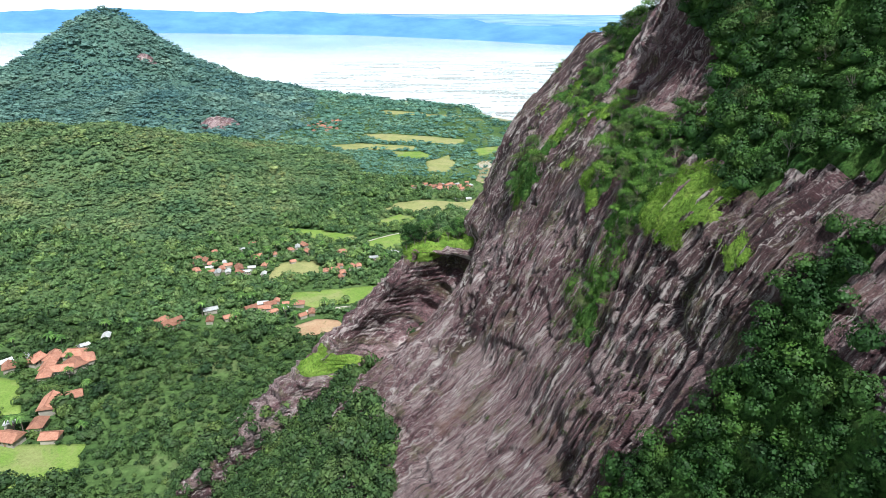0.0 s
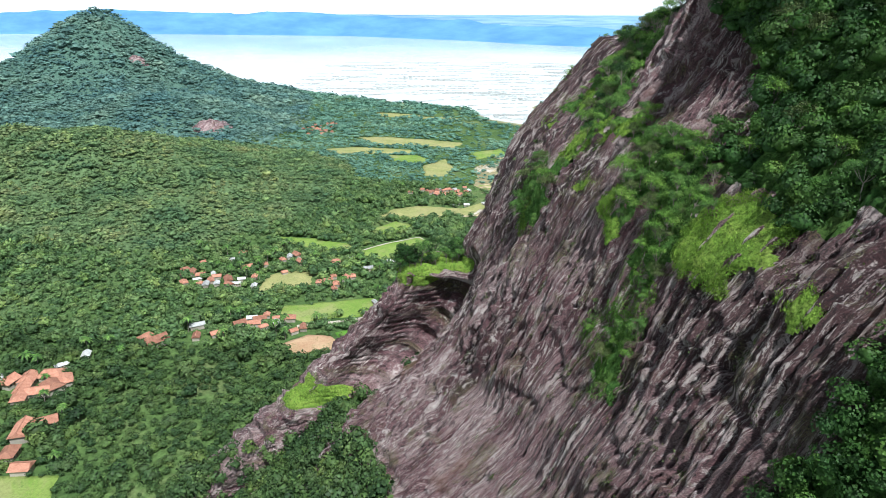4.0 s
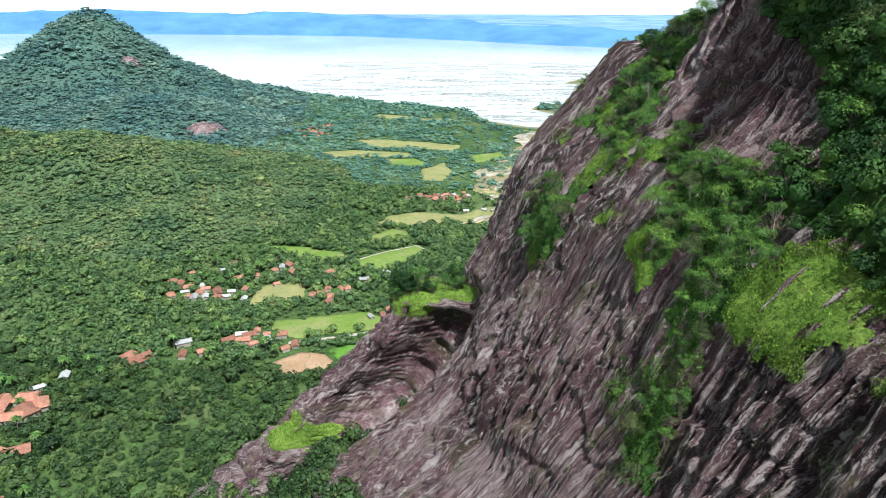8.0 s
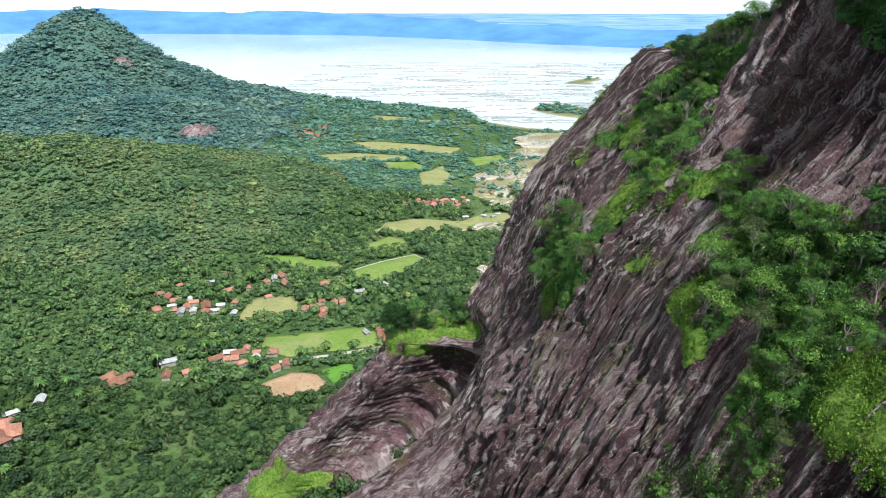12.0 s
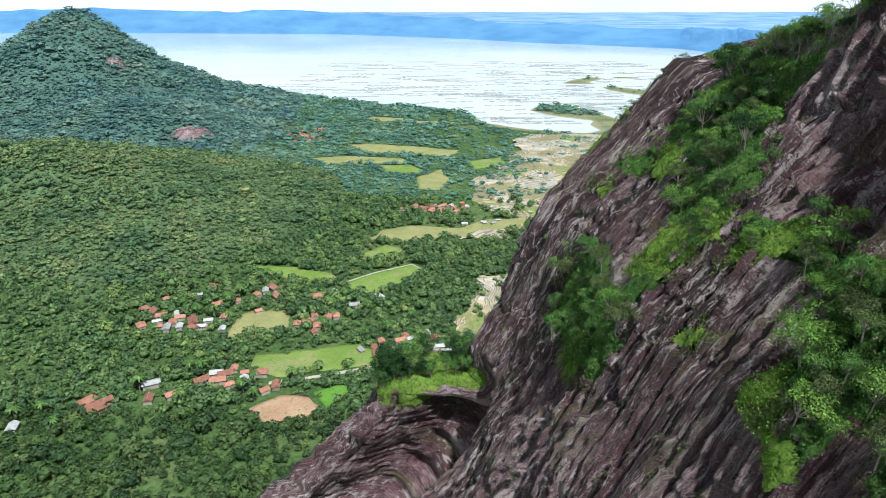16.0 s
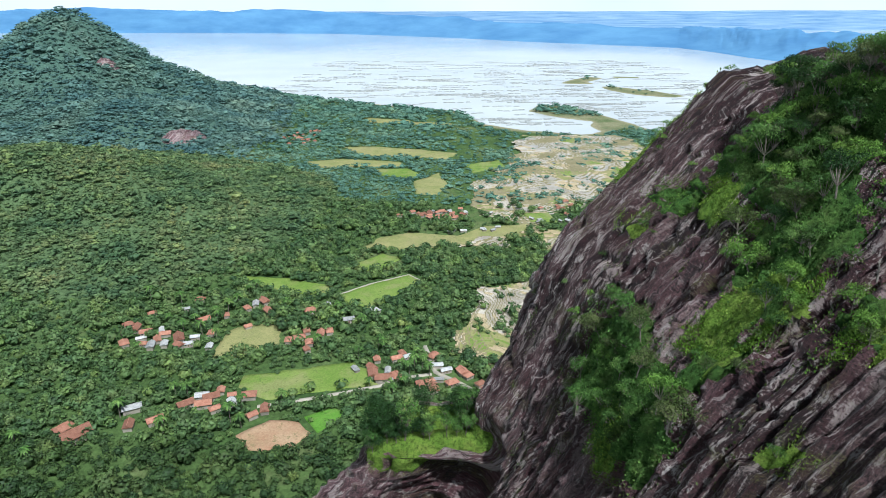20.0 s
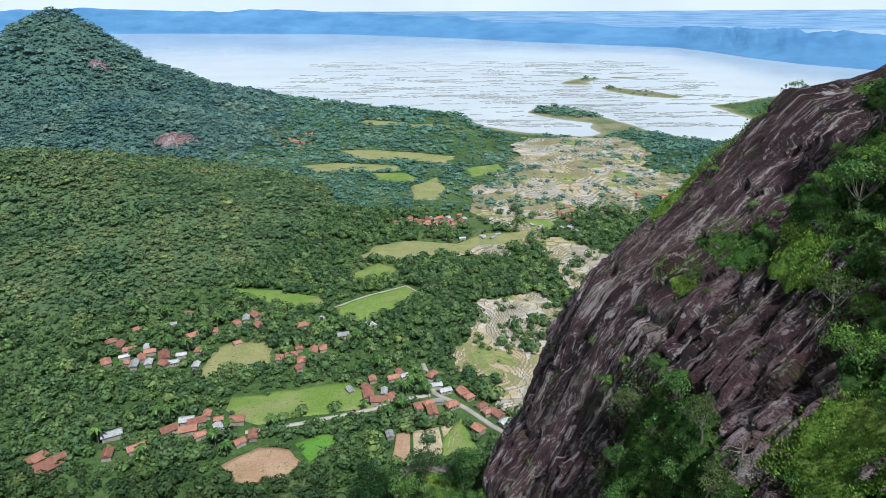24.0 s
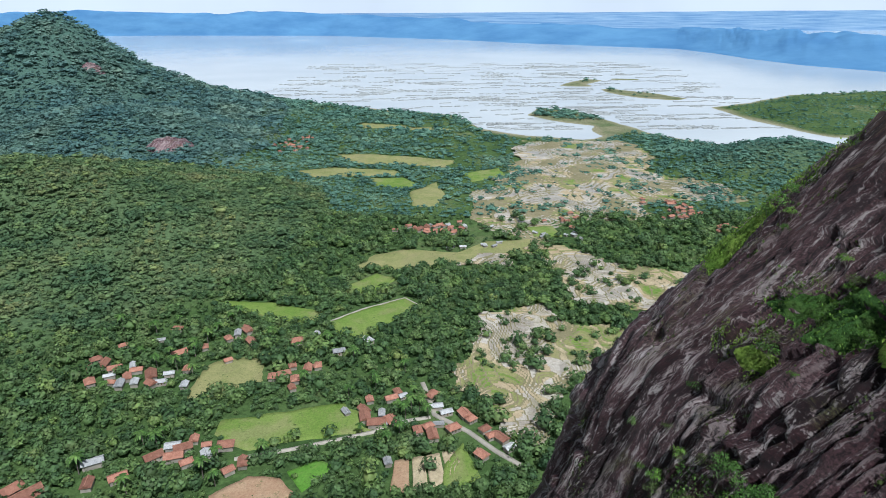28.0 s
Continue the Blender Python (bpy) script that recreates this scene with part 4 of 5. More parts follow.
# ---- fields, paddies and tracks ----
FIELDS = [
    ("field", FIELD_DRY, "pale fields far down the valley", [(-127, 1010), (-86, 1012), (-19, 990), (32, 966), (23, 923), (-30, 947), (-96, 953)]),
    ("field", FIELD_DRY, "long pale strip beside a hedge", [(-166, 909), (-125, 932), (-40, 914), (-43, 887), (-93, 886), (-138, 875)]),
    ("field", FIELD_GREEN, "pale green field among far hedges", [(-71, 876), (-32, 877), (-16, 846), (-23, 824), (-61, 842)]),
    ("field", FIELD_DRY, "pale field between dark hedges", [(-23, 811), (7, 853), (16, 804), (4, 756), (-18, 759)]),
    ("field", FIELD_DRY, "pale clearing amid far woods", [(-125, 1280), (-40, 1251), (-33, 1215), (-109, 1224)]),
    ("field", FIELD_GREEN, "green field beside grey paddies", [(41, 896), (87, 921), (90, 882), (49, 855)]),
    ("field", FIELD_DRY, "wide pale green fields below the spur", [(-55, 595), (-45, 621), (-23, 635), (22, 626), (49, 654), (89, 656), (83, 628), (60, 615), (21, 602), (-26, 591)]),
    ("field", FIELD_GREEN, "green pasture at the spur's foot", [(-62, 560), (-42, 582), (-26, 573), (-38, 553), (-59, 546)]),
    ("field", FIELD_GREEN, "flat green meadow ringed by trees", [(-106, 401), (-81, 406), (-48, 414), (-34, 402), (-30, 391), (-66, 385), (-85, 379), (-99, 386)]),
    ("field", FIELD_DRY, "yellow-green clearing beside houses", [(-131, 421), (-127, 452), (-119, 461), (-96, 458), (-94, 436), (-114, 422)]),
    ("field", FIELD_GREEN, "long green strip of grass below the wood", [(-148, 532), (-109, 532), (-71, 518), (-72, 503), (-104, 508)]),
    ("field", FIELD_GREEN, "green pasture with a field path", [(-66, 504), (-47, 521), (-19, 538), (-10, 527), (-24, 507), (-43, 480), (-58, 484)]),
    ("field", EARTH, "drained brown fish pond of bare earth", [(-94, 349), (-81, 361), (-67, 359), (-58, 350), (-66, 338), (-86, 338)]),
    ("field", FIELD_LUSH, "lush green strip beside the bare pond", [(-64, 363), (-52, 370), (-44, 366), (-56, 350)]),
    ("field", FIELD_GREEN, "small green field among paddies", [(82, 442), (105, 457), (95, 430), (80, 423)]),
    ("field", FIELD_GREEN, "green yard below the hamlet", [(13, 380), (20, 356), (2, 350), (4, 366)]),
    ("field", FIELD_GREEN, "green field near a red-roofed hamlet", [(-228, 231), (-160, 236), (-158, 216), (-184, 206), (-230, 212)]),
    ("field", FIELD_GREEN, "pale green clearing beside the hamlet", [(-235, 284), (-222, 284), (-204, 256), (-222, 250)]),
    ("field", EARTH, "narrow plot of bare brown earth", [(-19, 350), (-18, 369), (-12, 370), (-11, 350)]),
    ("field", STRAW, "narrow tan plot of harvested straw", [(-9.5, 350), (-10, 370), (-5, 371.5), (-3, 351)]),
    ("field", STRAW, "narrow tan plot of harvested straw", [(-2, 351), (-4, 372), (2, 374), (4.5, 355)]),
    ("field", STRAW, "narrow tan plot of harvested straw", [(5.5, 358), (3, 374.5), (8, 376.5), (11, 368), (9, 360)]),
    ("field", FIELD_DRY, "pale clearing near the shore", [(-60, 1230), (20, 1240), (40, 1215), (-40, 1205)]),
    ("field", FIELD_GREEN, "bright field beside a red village", [(88, 690), (112, 690), (116, 662), (92, 665)]),
]
PADDIES = [
    ("paddy", "terraced paddies of mud, straw and standing water", [(5, 428), (24, 470), (33, 515), (74, 526), (90, 497), (127, 492), (103, 452), (70, 424), (56, 400), (50, 376), (38, 380), (22, 424)], 0.9, 9),
    ("paddy", "pale terraced paddies stepping down to the river", [(78, 633), (113, 640), (140, 599), (196, 575), (150, 515), (94, 526), (98, 576)], 1.1, 8),
    ("paddy", "grey-brown flooded paddies down the valley", [(40, 715), (44, 815), (76, 840), (112, 960), (128, 1060), (150, 1120), (300, 1125), (312, 1010), (262, 900), (335, 830), (330, 765), (232, 765), (200, 705), (120, 692), (92, 640), (59, 672)], 2.0, 6),
    ("paddy", "pale paddies near a wooded hill", [(235, 800), (262, 842), (300, 850), (330, 810), (280, 780)], 2.4, 6),
    ("paddy", "pale bare plots beside fields", [(20, 600), (40, 622), (66, 622), (62, 596)], 1.6, 6),
]
TRACKS = [
    ("lane", 2.2, [(-6, 432), (-3, 420), (0, 403), (8, 396), (16, 389), (28, 374), (38, 364)]),
    ("lane", 1.8, [(-90, 372), (-66, 378), (-44, 385), (-29, 390), (-19, 397), (-2, 401)]),
    ("lane", 0.9, [(-66, 505), (-47, 522), (-19, 539), (-10, 528)]),
]


def resample(poly, n, closed=True):
    pts = np.array(poly + poly[:1] if closed else poly, float)
    d = np.concatenate([[0], np.cumsum(np.hypot(*np.diff(pts, axis=0).T))])
    t = np.linspace(0, d[-1], n, endpoint=not closed)
    return np.stack([np.interp(t, d, pts[:, 0]), np.interp(t, d, pts[:, 1])], -1)


def field(name, material, label, poly):
    edge = resample(poly, 64)
    mid = edge.mean(0)
    wob = 1 + 0.28 * (fbm(edge[:, 0] / 9, edge[:, 1] / 9, 31, 3) - 0.5)
    rings = [mid + (edge - mid) * wob[:, None] * k for k in (0.02, 0.3, 0.55, 0.8, 1.0, 1.03)]
    p = np.stack(rings, 0)
    z = land_height(p[..., 0], p[..., 1]) + 0.55
    z[-1] -= 1.2
    v = np.concatenate([p, z[..., None]], -1).reshape(-1, 3)
    i = np.arange(6 * 64).reshape(6, 64)
    j = np.roll(i, -1, 1)
    f = np.stack([i[:-1], i[1:], j[1:], j[:-1]], -1).reshape(-1, 4)
    tagged(new(name, mesh_from(name, v, f, material, True)), label, "field", "fields in the valley", "structure")


def paddy(name, label, poly, cell, levels):
    """Stepped terraces: every plot lies level, with a raised bund along its edge."""
    pts = np.array(poly, float)
    x0, y0 = pts.min(0) - cell
    x1, y1 = pts.max(0) + cell
    xs, ys = np.arange(x0, x1, cell), np.arange(y0, y1, cell)
    X, Y = np.meshgrid(xs, ys, indexing="ij")
    size = max(x1 - x0, y1 - y0)
    F = (1.1 * fbm(X / (34 * cell), Y / (34 * cell), 61, 2) + 0.8 * (Y - y0) / size) * size / (6.5 * cell)
    G = 5 * fbm(X / (40 * cell) + 9, Y / (40 * cell), 62, 2) + (X + 0.3 * Y) / (13 * cell)
    lev, cut = np.floor(F), np.floor(G)
    code = lev * 131 + cut
    bund = (code != np.roll(code, 1, 0)) | (code != np.roll(code, 1, 1))
    Zt = land_height(X, Y) * 0 + land_height(np.array(pts[:, 0].mean()), np.array(pts[:, 1].mean()))
    Zt = 0.3 * Zt + 0.7 * land_height(X, Y) + 0.9 + 0.35 * (lev - F) + np.where(bund, 0.3, 0)
    keep = inside(poly, X, Y) + 16 * cell * (fbm(X / (12 * cell), Y / (12 * cell), 63, 4) - 0.5) > 0
    nx, ny = X.shape
    idx = np.arange(nx * ny).reshape(nx, ny)
    quads = np.stack([idx[:-1, :-1], idx[1:, :-1], idx[1:, 1:], idx[:-1, 1:]], -1)
    inner = keep[:-1, :-1] & keep[1:, 1:]
    h = (0.30 * hash2(lev, cut, 64) + 1.1 * fbm(X / 26, Y / 26, 65, 2) - 0.2)[:-1, :-1]
    m = np.digitize(h, [0.40, 0.54, 0.68, 0.80])
    m = np.where(bund[:-1, :-1], 5, m)
    ob = new(name, mesh_from(name, np.stack([X, Y, Zt], -1).reshape(-1, 3), quads[inner], None,
                             materials=[MUD, PALE, STRAW, FIELD_DRY, FIELD_GREEN, BUND], index=m[inner]))
    tagged(ob, label, "rice paddy", "paddies in the valley", "structure")


def track(name, width, line):
    c = resample(line, 60, False)
    t = np.gradient(c, axis=0)
    t /= np.linalg.norm(t, axis=1, keepdims=True)
    nrm = np.stack([-t[:, 1], t[:, 0]], -1)
    rows = np.stack([c + nrm * width * k for k in (-0.55, -0.5, 0.5, 0.55)], 1)
    z = land_height(rows[..., 0], rows[..., 1]) + np.array([-0.2, 0.8, 0.8, -0.2])
    tagged(new(name, mesh_from(name, np.concatenate([rows, z[..., None]], -1).reshape(-1, 3), grid_faces(60, 4), ROAD)),
           "narrow pale village lane", "road", "lanes in the valley", "structure")


for spec in FIELDS:
    field(*spec)
for spec in PADDIES:
    paddy(*spec)
for spec in TRACKS:
    track(*spec)

# ---- houses ----
HAMLET_RED = [(-33, 415), (-19, 422), (-22, 416), (-28, 395), (-21, 397), (-1, 418), (-3, 392), (-8, 389), (-1, 385), (9, 390), (15, 401), (18, 397), (24, 389), (31, 382),
              (27, 384), (21, 370), (-35, 406), (-34, 400)]
HAMLET_PALE = [(-44, 405), (-16, 418), (-24, 396), (2, 394), (1, 408), (6, 403), (-21, 367), (34, 375), (-26, 403)]
ROW_RED = [(-190, 454), (-189, 446), (-184, 450), (-176, 446), (-183, 432), (-172, 433), (-166, 438), (-164, 445), (-154, 440), (-151, 432), (-158, 491), (-147, 463), (-137, 447),
           (-117, 456), (-115, 491), (-109, 477), (-124, 481), (-135, 471), (-182, 470)]
ROW_PALE = [(-176, 439), (-167, 431), (-160, 433), (-168, 450), (-145, 442), (-133, 431), (-120, 487), (-146, 434), (-163, 478)]
LANE_RED = [(-79, 449), (-82, 441), (-70, 446), (-75, 435), (-88, 438), (-65, 449), (-75, 427), (-126, 373), (-117, 373), (-115, 379), (-112, 385), (-105, 381), (-96, 380),
            (-110, 369), (-90, 363), (-85, 368), (-147, 356), (-136, 360), (-82, 477)]
LANE_PALE = [(-120, 380), (-103, 374), (-151, 369), (-71, 485), (-39, 477), (-55, 464)]
WEST_RED = [(-214, 303), (-205, 307), (-196, 303), (-203, 292), (-212, 294), (-222, 299), (-231, 291), (-192, 261), (-186, 268), (-189, 246), (-195, 235), (-178, 237), (-175, 352), (-167, 347), (-199, 297), (-209, 286)]
WEST_PALE = [(-229, 300), (-236, 296), (-199, 330), (-206, 318), (-203, 247)]


def box(bm, x0, x1, y0, y1, z0, z1):
    vs = [bm.verts.new(p) for p in ((x0, y0, z0), (x1, y0, z0), (x1, y1, z0), (x0, y1, z0), (x0, y0, z1), (x1, y0, z1), (x1, y1, z1), (x0, y1, z1))]
    for f in ((3, 2, 1, 0), (4, 5, 6, 7), (0, 1, 5, 4), (1, 2, 6, 5), (2, 3, 7, 6), (3, 0, 4, 7)):
        bm.faces.new([vs[k] for k in f])


def house(long, wide, tall, pitch, hip, roof_mat, label):
    """house > wall, roof > ridge, door, windows > frame."""
    root = new("house")
    bm = bmesh.new()
    box(bm, -long / 2, long / 2, -wide / 2, wide / 2, -1.5, tall)
    part("wall", bm, PLASTER, root)
    bm = bmesh.new()
    e, l, wd, top, th = 0.8, long / 2 + 0.8, wide / 2 + 0.8, tall + pitch, 0.22
    r = l - hip
    low = [bm.verts.new(p) for p in ((-l, -wd, tall - 0.2), (l, -wd, tall - 0.2), (l, wd, tall - 0.2), (-l, wd, tall - 0.2))]
    high = [bm.verts.new((-r, 0, top)), bm.verts.new((r, 0, top))]
    for f in ((low[0], low[1], high[1], high[0]), (low[2], low[3], high[0], high[1]), (low[1], low[2], high[1]), (low[3], low[0], high[0])):
        bm.faces.new(f)
    bm.faces.new(low[::-1])
    bmesh.ops.bevel(bm, geom=list(bm.edges), offset=0.07, segments=1, affect="EDGES")
    roof = part("roof", bm, roof_mat, root, label)
    bm = bmesh.new()
    box(bm, -r, r, -0.22, 0.22, top - 0.12, top + 0.14)
    part("ridge", bm, roof_mat, roof)
    bm = bmesh.new()
    box(bm, -0.5, 0.5, -wide / 2 - 0.06, -wide / 2 + 0.02, 0, 2.05)
    part("door", bm, TIMBER, root, "brown timber door")
    for x in (-long * 0.3, long * 0.3):
        bm = bmesh.new()
        box(bm, x - 0.65, x + 0.65, -wide / 2 - 0.07, -wide / 2 + 0.02, 0.9, 2.1)
        win = part("window", bm, TIMBER, root)
        bm = bmesh.new()
        box(bm, x - 0.52, x + 0.52, -wide / 2 - 0.09, -wide / 2 - 0.03, 1.02, 1.98)
        part("pane", bm, GLASS, win)
    return root


RED = [house(9.0, 6.5, 2.9, 2.2, 2.6, TILE_RED, "weathered red clay roof"), house(11.0, 7.0, 3.0, 2.4, 0.0, TILE_RED, "weathered red clay roof"),
       house(7.5, 6.0, 2.8, 2.0, 0.3, TILE_RED, "weathered red clay roof")]
PALE_HOUSES = [house(8.0, 5.5, 2.9, 1.5, 0.0, TILE_GREY, "pale sheet-metal roof"), house(9.5, 5.0, 2.8, 1.3, 0.2, TILE_GREY, "pale sheet-metal roof")]


def settle(kinds, spots, label, group, low=0.50, high=0.76):
    for x, y in spots:
        m = pose(x, y, float(land_height(x, y)) + 0.7, 0, 0, rng.choice([20, 110, 200, 290]) + rng.normal(0, 14))
        ob = copy_thing(kinds[int(rng.integers(len(kinds)))], m)
        s = low + (high - low) * rng.random()
        ob.matrix_basis = m @ Matrix.Diagonal((s, s, s, 1))
        tagged(ob, label, "house", group)


def around(cx, cy, rx, ry, n):
    return [(cx + rng.normal(0, 0.45) * rx, cy + rng.normal(0, 0.45) * ry) for _ in range(n)]


settle(RED, HAMLET_RED, "single-storey village house with a red clay roof", "houses of the hamlet")
settle(PALE_HOUSES, HAMLET_PALE, "small village house with a pale metal roof", "houses of the hamlet", 0.5, 0.72)
settle(RED, ROW_RED, "village house with an orange clay roof among trees", "houses in the row")
settle(PALE_HOUSES, ROW_PALE, "whitish-roofed village house among trees", "houses in the row", 0.5, 0.75)
settle(RED, LANE_RED, "red-roofed house by the lane", "houses by the lane")
settle(PALE_HOUSES, LANE_PALE, "grey-roofed house by the lane", "houses by the lane", 0.6, 0.9)
settle(RED, WEST_RED, "large red-roofed farmhouse amid dense trees", "houses of the western hamlet", 0.85, 1.2)
settle(PALE_HOUSES, WEST_PALE, "pale-roofed farm building amid dense trees", "houses of the western hamlet", 0.6, 0.85)
FAR_SPOTS = around(5, 682, 48, 22, 26) + around(-200, 1068, 30, 40, 18) + around(135, 702, 20, 18, 9) + around(248, 735, 26, 50, 22) + around(268, 668, 16, 20, 9) + around(-190, 1120, 10, 40, 6)
settle(RED, FAR_SPOTS, "distant red-roofed village house", "houses of far villages", 0.42, 0.65)
settle(PALE_HOUSES, around(40, 640, 30, 10, 7) + around(110, 660, 30, 12, 8) + around(170, 990, 60, 50, 8) + around(20, 690, 30, 8, 6), "distant pale-roofed village house", "houses of far villages", 0.4, 0.62)
for ob in RED + PALE_HOUSES:
    for o in (*ob.children_recursive, ob):
        bpy.data.objects.remove(o)

# ---- bare scar on the hillside ----
def outcrop(name, centre, length, height, seed, label):
    g = np.linspace(-1, 1, 40)
    U, V_ = np.meshgrid(g, g, indexing="ij")
    r = np.hypot(U, V_)
    x = centre[0] + U * length + 0.35 * V_ * length
    y = centre[1] + V_ * height * 1.3
    z = land_height(x, y) + 9 * np.clip(1 - r ** 3, -0.6, 1) * (0.5 + ridged(U * 5 + V_ * 1.5, V_ * 1.5, seed)) - 1
    ob = new(name, mesh_from(name, np.stack([x, y, z], -1).reshape(-1, 3), grid_faces(40, 40), ROCK, True, np.stack([U * length, V_ * height], -1).reshape(-1, 2)))
    tagged(ob, label, "rock outcrop")


outcrop("rock_outcrop", (-352, 1000), 26, 24, 71, "bare pinkish rock scar on a wooded hillside")
outcrop("rock_outcrop", (-600, 1330), 16, 14, 72, "small pale rock slab near the peak")

# ---- woods ----
g = np.random.default_rng(77)
# jittered rows whose spacing grows with distance
sx, sy, ss = [], [], []
yy = 118.0
while yy < 2000:
    gap = max(4.6, (0.0088 - 0.0018 * min(1, max(0, (yy - 620) / 200))) * math.hypot(yy, 150))
    gap *= 1 - 0.1 * float(step(470, 520, yy) * step(960, 900, yy))
    half = 0.80 * (yy + 40)
    xs = np.arange(-half, half * 0.9, gap)
    sx.append(xs + g.uniform(-0.5, 0.5, len(xs)) * gap)
    sy.append(yy + g.uniform(-0.5, 0.5, len(xs)) * gap)
    ss.append(np.full(len(xs), gap))
    yy += gap * 0.92
sx, sy, ss = np.concatenate(sx), np.concatenate(sy), np.concatenate(ss)
ok = np.ones(len(sx), bool)
for _n, _m, _l, poly in FIELDS:
    ok &= inside(poly, sx, sy) < np.where(g.random(len(sx)) < 0.3, 1.5, -1.0)
for _n, _l, poly, _c, _k in PADDIES:
    d = inside(poly, sx, sy)
    ok &= (d < 1) | (g.random(len(sx)) < np.where(sy > 600, 0.10 + 0.9 * step(0.505, 0.56, fbm(sx / 38, sy / 60, 35, 2)), 0.07 + 0.6 * step(0.60, 0.64, fbm(sx / 14, sy / 14, 37, 2))))
for _n, wd_, line in TRACKS:
    c = resample(line, 80, False)
    ok &= np.min(np.hypot(sx[:, None] - c[:, 0], sy[:, None] - c[:, 1]), 1) > wd_ * 0.5 + 3.0
homes = np.array(HAMLET_RED + HAMLET_PALE + ROW_RED + ROW_PALE + LANE_RED + LANE_PALE + WEST_RED + WEST_PALE + FAR_SPOTS, float)
near_home = np.full(len(sx), 1e9)
for hx, hy in homes:
    near_home = np.minimum(near_home, np.hypot(sx - hx, (sy - hy) * np.where(sy < hy, 0.62, 1.0)))
ok &= near_home > 3.6 + 0.22 * ss
height_here = land_height(sx, sy)
ok &= height_here > LAKE + np.where(inside(ISLAND, sx, sy) > -8, 0.7, np.where((sy > 1550) & (g.random(len(sx)) < 0.12), 0.9, 1.6))
ok &= ~((sx > -100) & (sy < 222))
ok &= sx < 45 + (sy - 350) * 0.56 + np.maximum(0, sy - 520) * 0.7
# open ground: thin out in the wide valley floor
valley = step(-60, 40, sx) * step(540, 700, sy) * step(420, 300, sx) * (inside(ISLAND, sx, sy) < -8)
ok &= g.random(len(sx)) > valley * step(0.42, 0.52, fbm(sx / 70, sy / 110, 33)) * 0.62
gaps = fbm(sx / 30, sy / 34, 36, 3) + 0.25 * (g.random(len(sx)) - 0.5)
shrubby = (0.62 + 0.38 * step(0.66, 0.57, gaps))[ok]
sx, sy, ss, hh = sx[ok], sy[ok], ss[ok], height_here[ok]
over_water = (sx > 560) & (sy > 1120)
keep_far = ~over_water | (g.random(len(sx)) < 0.6)
ss = np.where(over_water, 0.55 * ss, ss)
size = keep_far * shrubby * ss * (0.62 + 1.15 * g.random(len(sx)) ** 2) * (0.75 + 0.6 * fbm(sx / 26, sy / 26, 81, 2))
hh = hh + FALL * sy
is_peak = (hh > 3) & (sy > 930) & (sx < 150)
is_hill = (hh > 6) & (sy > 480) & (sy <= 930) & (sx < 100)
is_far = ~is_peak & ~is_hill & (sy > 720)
is_near = ~is_peak & ~is_hill & ~is_far
more = is_peak & (g.random(len(sx)) < 0.1)
sx, sy = np.concatenate([sx, sx[more] + g.normal(0, 6, more.sum())]), np.concatenate([sy, sy[more] + g.normal(0, 6, more.sum())])
size = np.concatenate([size, size[more]])
pad = np.zeros(int(more.sum()), bool)
is_peak, is_hill, is_far, is_near = np.concatenate([is_peak, ~pad]), np.concatenate([is_hill, pad]), np.concatenate([is_far, pad]), np.concatenate([is_near, pad])
close_by = is_near & (sy < 345)
is_near = is_near & ~close_by
for name, mask, kinds, mat_, label in (("garden_woods", close_by, NEAREST, LEAF_VALLEY, "dense leafy gardens and trees below the mountain"),
                                       ("valley_woods", is_near, NEAR, LEAF_PLAIN_HAZE, "dense green tropical trees and gardens on the valley floor"),
                                       ("spur_woods", is_hill, MIDDLE, LEAF_HILL_HAZE, "dense olive-green woods over a rounded spur"),
                                       ("lakeside_woods", is_far, FARTHER, LEAF_FAR_HAZE, "woods towards the lake, tinted blue-green by painted haze"),
                                       ("peak_woods", is_peak, FARTHER, LEAF_PEAK_HAZE, "dark forest over a conical peak, tinted blue-green by painted haze")):
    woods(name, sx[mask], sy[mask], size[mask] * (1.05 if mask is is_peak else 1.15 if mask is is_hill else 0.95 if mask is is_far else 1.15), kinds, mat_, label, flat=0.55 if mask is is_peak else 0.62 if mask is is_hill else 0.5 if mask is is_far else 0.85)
lx = []
for a, z in (q for poly in FOOT for q in fill(poly, 2.5)):
    lx.append(on_cliff(a, z)[0])
lx = np.array(lx)
woods("foot_woods", lx[:, 0], lx[:, 1], 3.4 + 3.2 * g.random(len(lx)), [canopy(260 + k, 90, 0.085) for k in range(6)], LEAF_VALLEY, "dense green woods at the foot of the cliff", lx[:, 2] - 0.4)

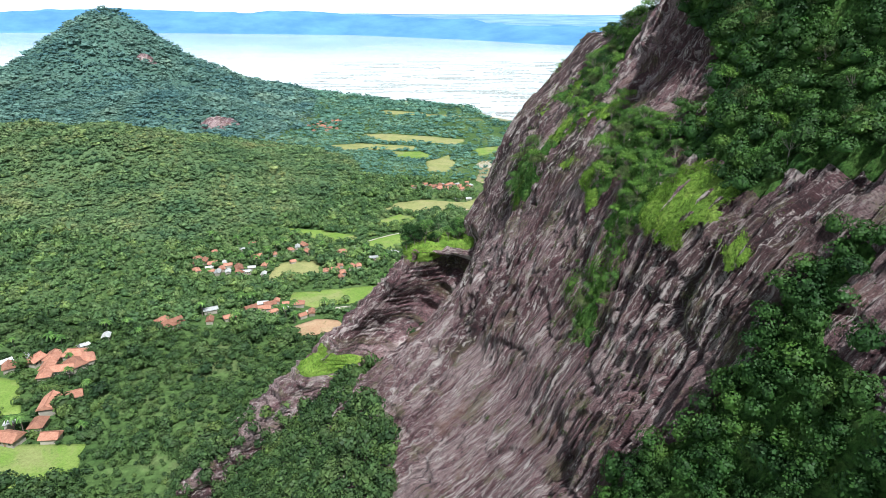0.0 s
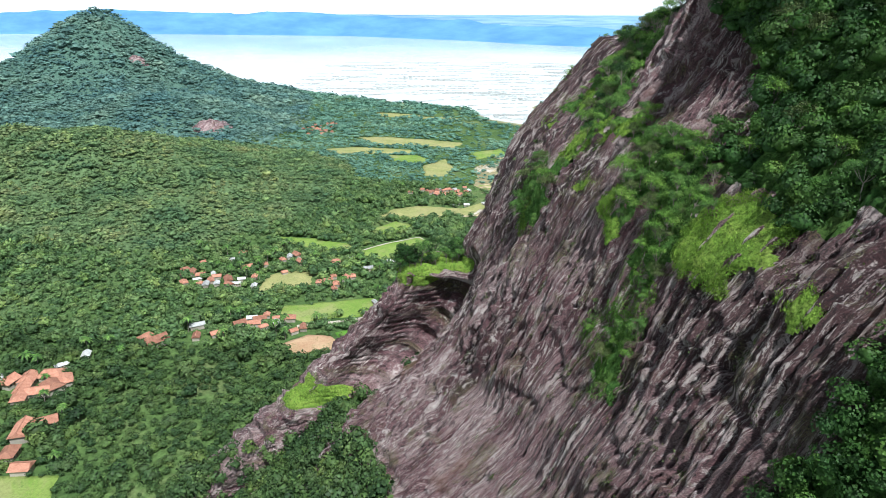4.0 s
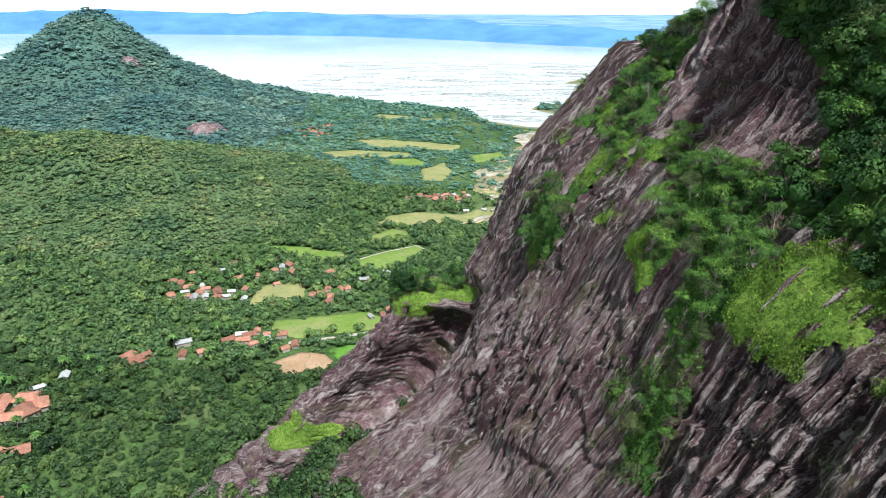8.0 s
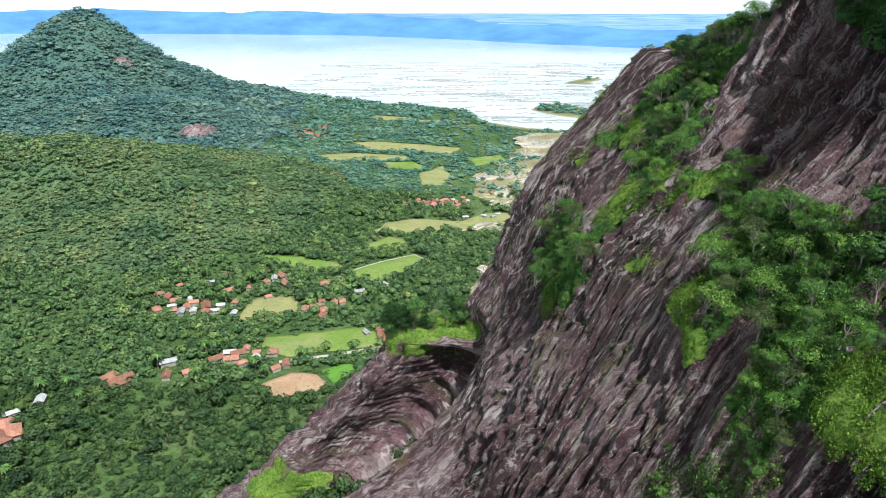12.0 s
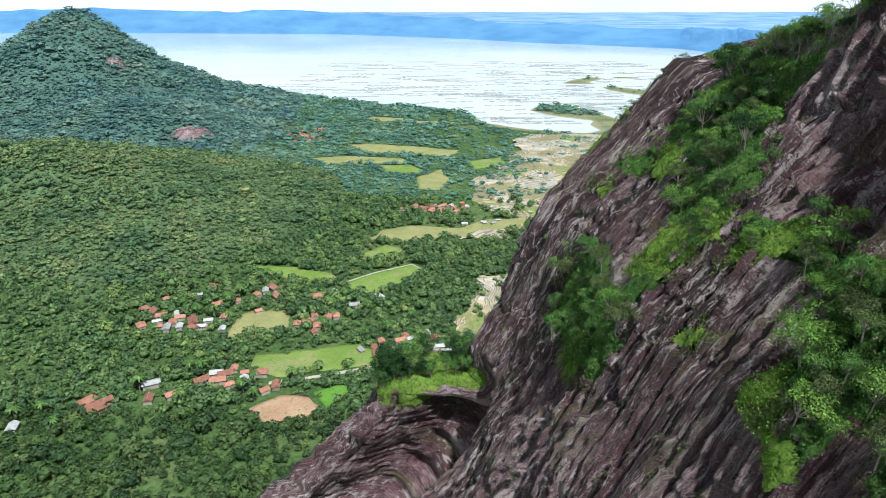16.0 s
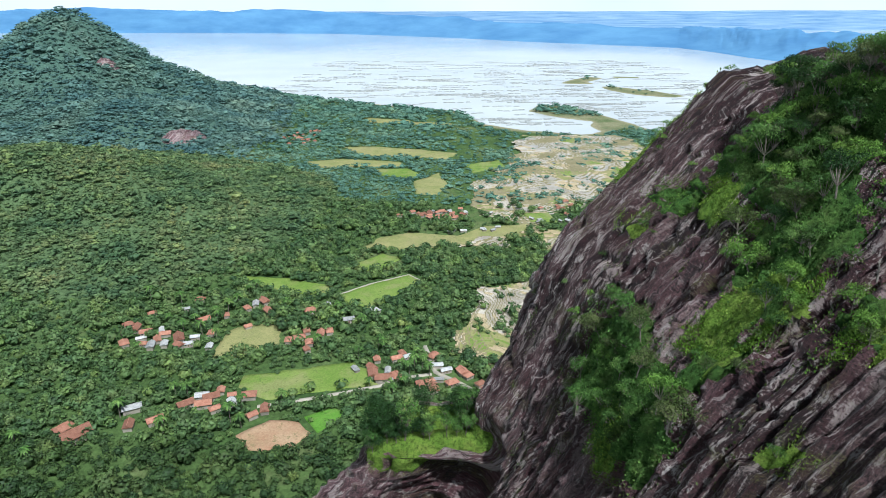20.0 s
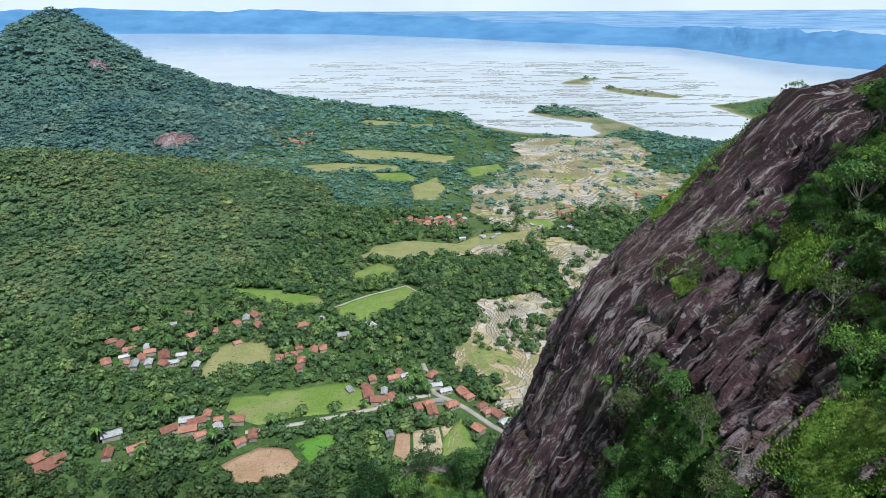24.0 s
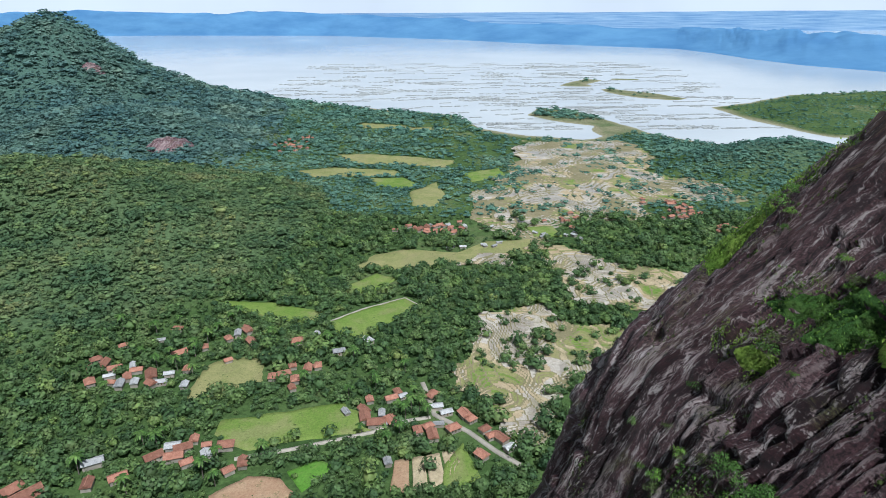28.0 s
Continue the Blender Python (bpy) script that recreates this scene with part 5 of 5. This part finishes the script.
# ---- coconut palms round the houses ----
def palm(seed):
    """palm_tree > trunk, fronds."""
    q = np.random.default_rng(seed)
    root = new("palm_tree")
    tall, bend = 8.5, q.normal(0, 0.6, 2)
    pts = [Vector((bend[0] * k * k, bend[1] * k * k, tall * k)) for k in (0, 0.33, 0.66, 1.0)]
    vs, fs = tube(pts, [0.24, 0.18, 0.15, 0.13])
    me = bpy.data.meshes.new("trunk")
    me.from_pydata(vs, [], fs)
    me.materials.append(BARK)
    part_mesh("trunk", me, root, "slender grey trunk")
    v_, f_ = [], []
    for k in range(13):
        an, rise = 2 * math.pi * k / 13 + q.normal(0, 0.12), 0.25 + 0.9 * q.random()
        out, sd = Vector((math.cos(an), math.sin(an), 0)), Vector((-math.sin(an), math.cos(an), 0))
        base_ = len(v_)
        for n_ in range(6):
            s_ = n_ / 5
            mid_ = pts[-1] + out * 3.4 * s_ + Vector((0, 0, rise * 2.4 * s_ - 3.2 * s_ * s_))
            half_ = 0.55 * math.sin(math.pi * (0.12 + 0.86 * s_))
            v_ += [mid_ - sd * half_ + Vector((0, 0, -0.35 * half_)), mid_, mid_ + sd * half_ + Vector((0, 0, -0.35 * half_))]
            if n_:
                a_ = base_ + 3 * n_
                f_ += [(a_ - 3, a_ - 2, a_ + 1, a_), (a_ - 2, a_ - 1, a_ + 2, a_ + 1)]
    part_mesh("fronds", mesh_from("fronds", v_, f_, LEAF_CLIFF), root, "arching green fronds")
    return root


PALMS = [palm(300 + k) for k in range(4)]
for k in range(120):
    hx, hy = homes[int(rng.integers(len(homes) - 80))]
    x, y = hx + rng.normal(0, 11), hy + rng.normal(0, 9)
    if min(math.hypot(x - q[0], y - q[1]) for q in homes) < 5.5 or any(inside(f[3], x, y) > -1 for f in FIELDS) or any(inside(f[2], x, y) > 0 for f in PADDIES):
        continue
    s = 0.75 + 0.5 * rng.random()
    ob = copy_thing(PALMS[k % 4], pose(x, y, float(land_height(x, y)) - 0.2))
    ob.matrix_basis = pose(x, y, float(land_height(x, y)) - 0.2, 0, 0, rng.random() * 360) @ Matrix.Diagonal((s, s, s, 1))
    tagged(ob, "tall coconut palm beside village houses", "palm tree", "palms in the villages")
for ob in PALMS:
    for o in (*ob.children_recursive, ob):
        bpy.data.objects.remove(o)

# ---- fish rafts on the lake ----
rv, rf = [], []
def raft(x, y, lx_, ly_):
    o, i = (lx_ / 2, ly_ / 2), (lx_ / 2 - 1.0, ly_ / 2 - 1.0)
    k = len(rv)
    for zz_ in (LAKE - 0.2, LAKE + 0.7):
        for q in (o, i):
            for sx_, sy_ in ((-1, -1), (1, -1), (1, 1), (-1, 1)):
                rv.append((x + sx_ * q[0], y + sy_ * q[1], zz_))
    for s in range(4):
        t = (s + 1) % 4
        rf.extend(((k + 8 + s, k + 8 + t, k + 12 + t, k + 12 + s), (k + s, k + t, k + 8 + t, k + 8 + s), (k + 4 + t, k + 4 + s, k + 12 + s, k + 12 + t)))


for _ in range(430):
    cy = 1250 + 1300 * g.random() ** 1.3
    cx = -420 + 1150 * g.random()
    n = int(g.integers(2, 9))
    for q in range(n):
        x, y = cx + q * 15 + g.normal(0, 2), cy + g.normal(0, 3) + q * 0.6
        if float(land_height(x, y)) < LAKE - 1.0:
            raft(x, y, 10 + 5 * g.random(), 6 + 5 * g.random())
tagged(new("fish_rafts", mesh_from("fish_rafts", rv, rf, RAFT)), "rows of floating bamboo fish-cage rafts on the lake", "fish raft", kind="stuff")
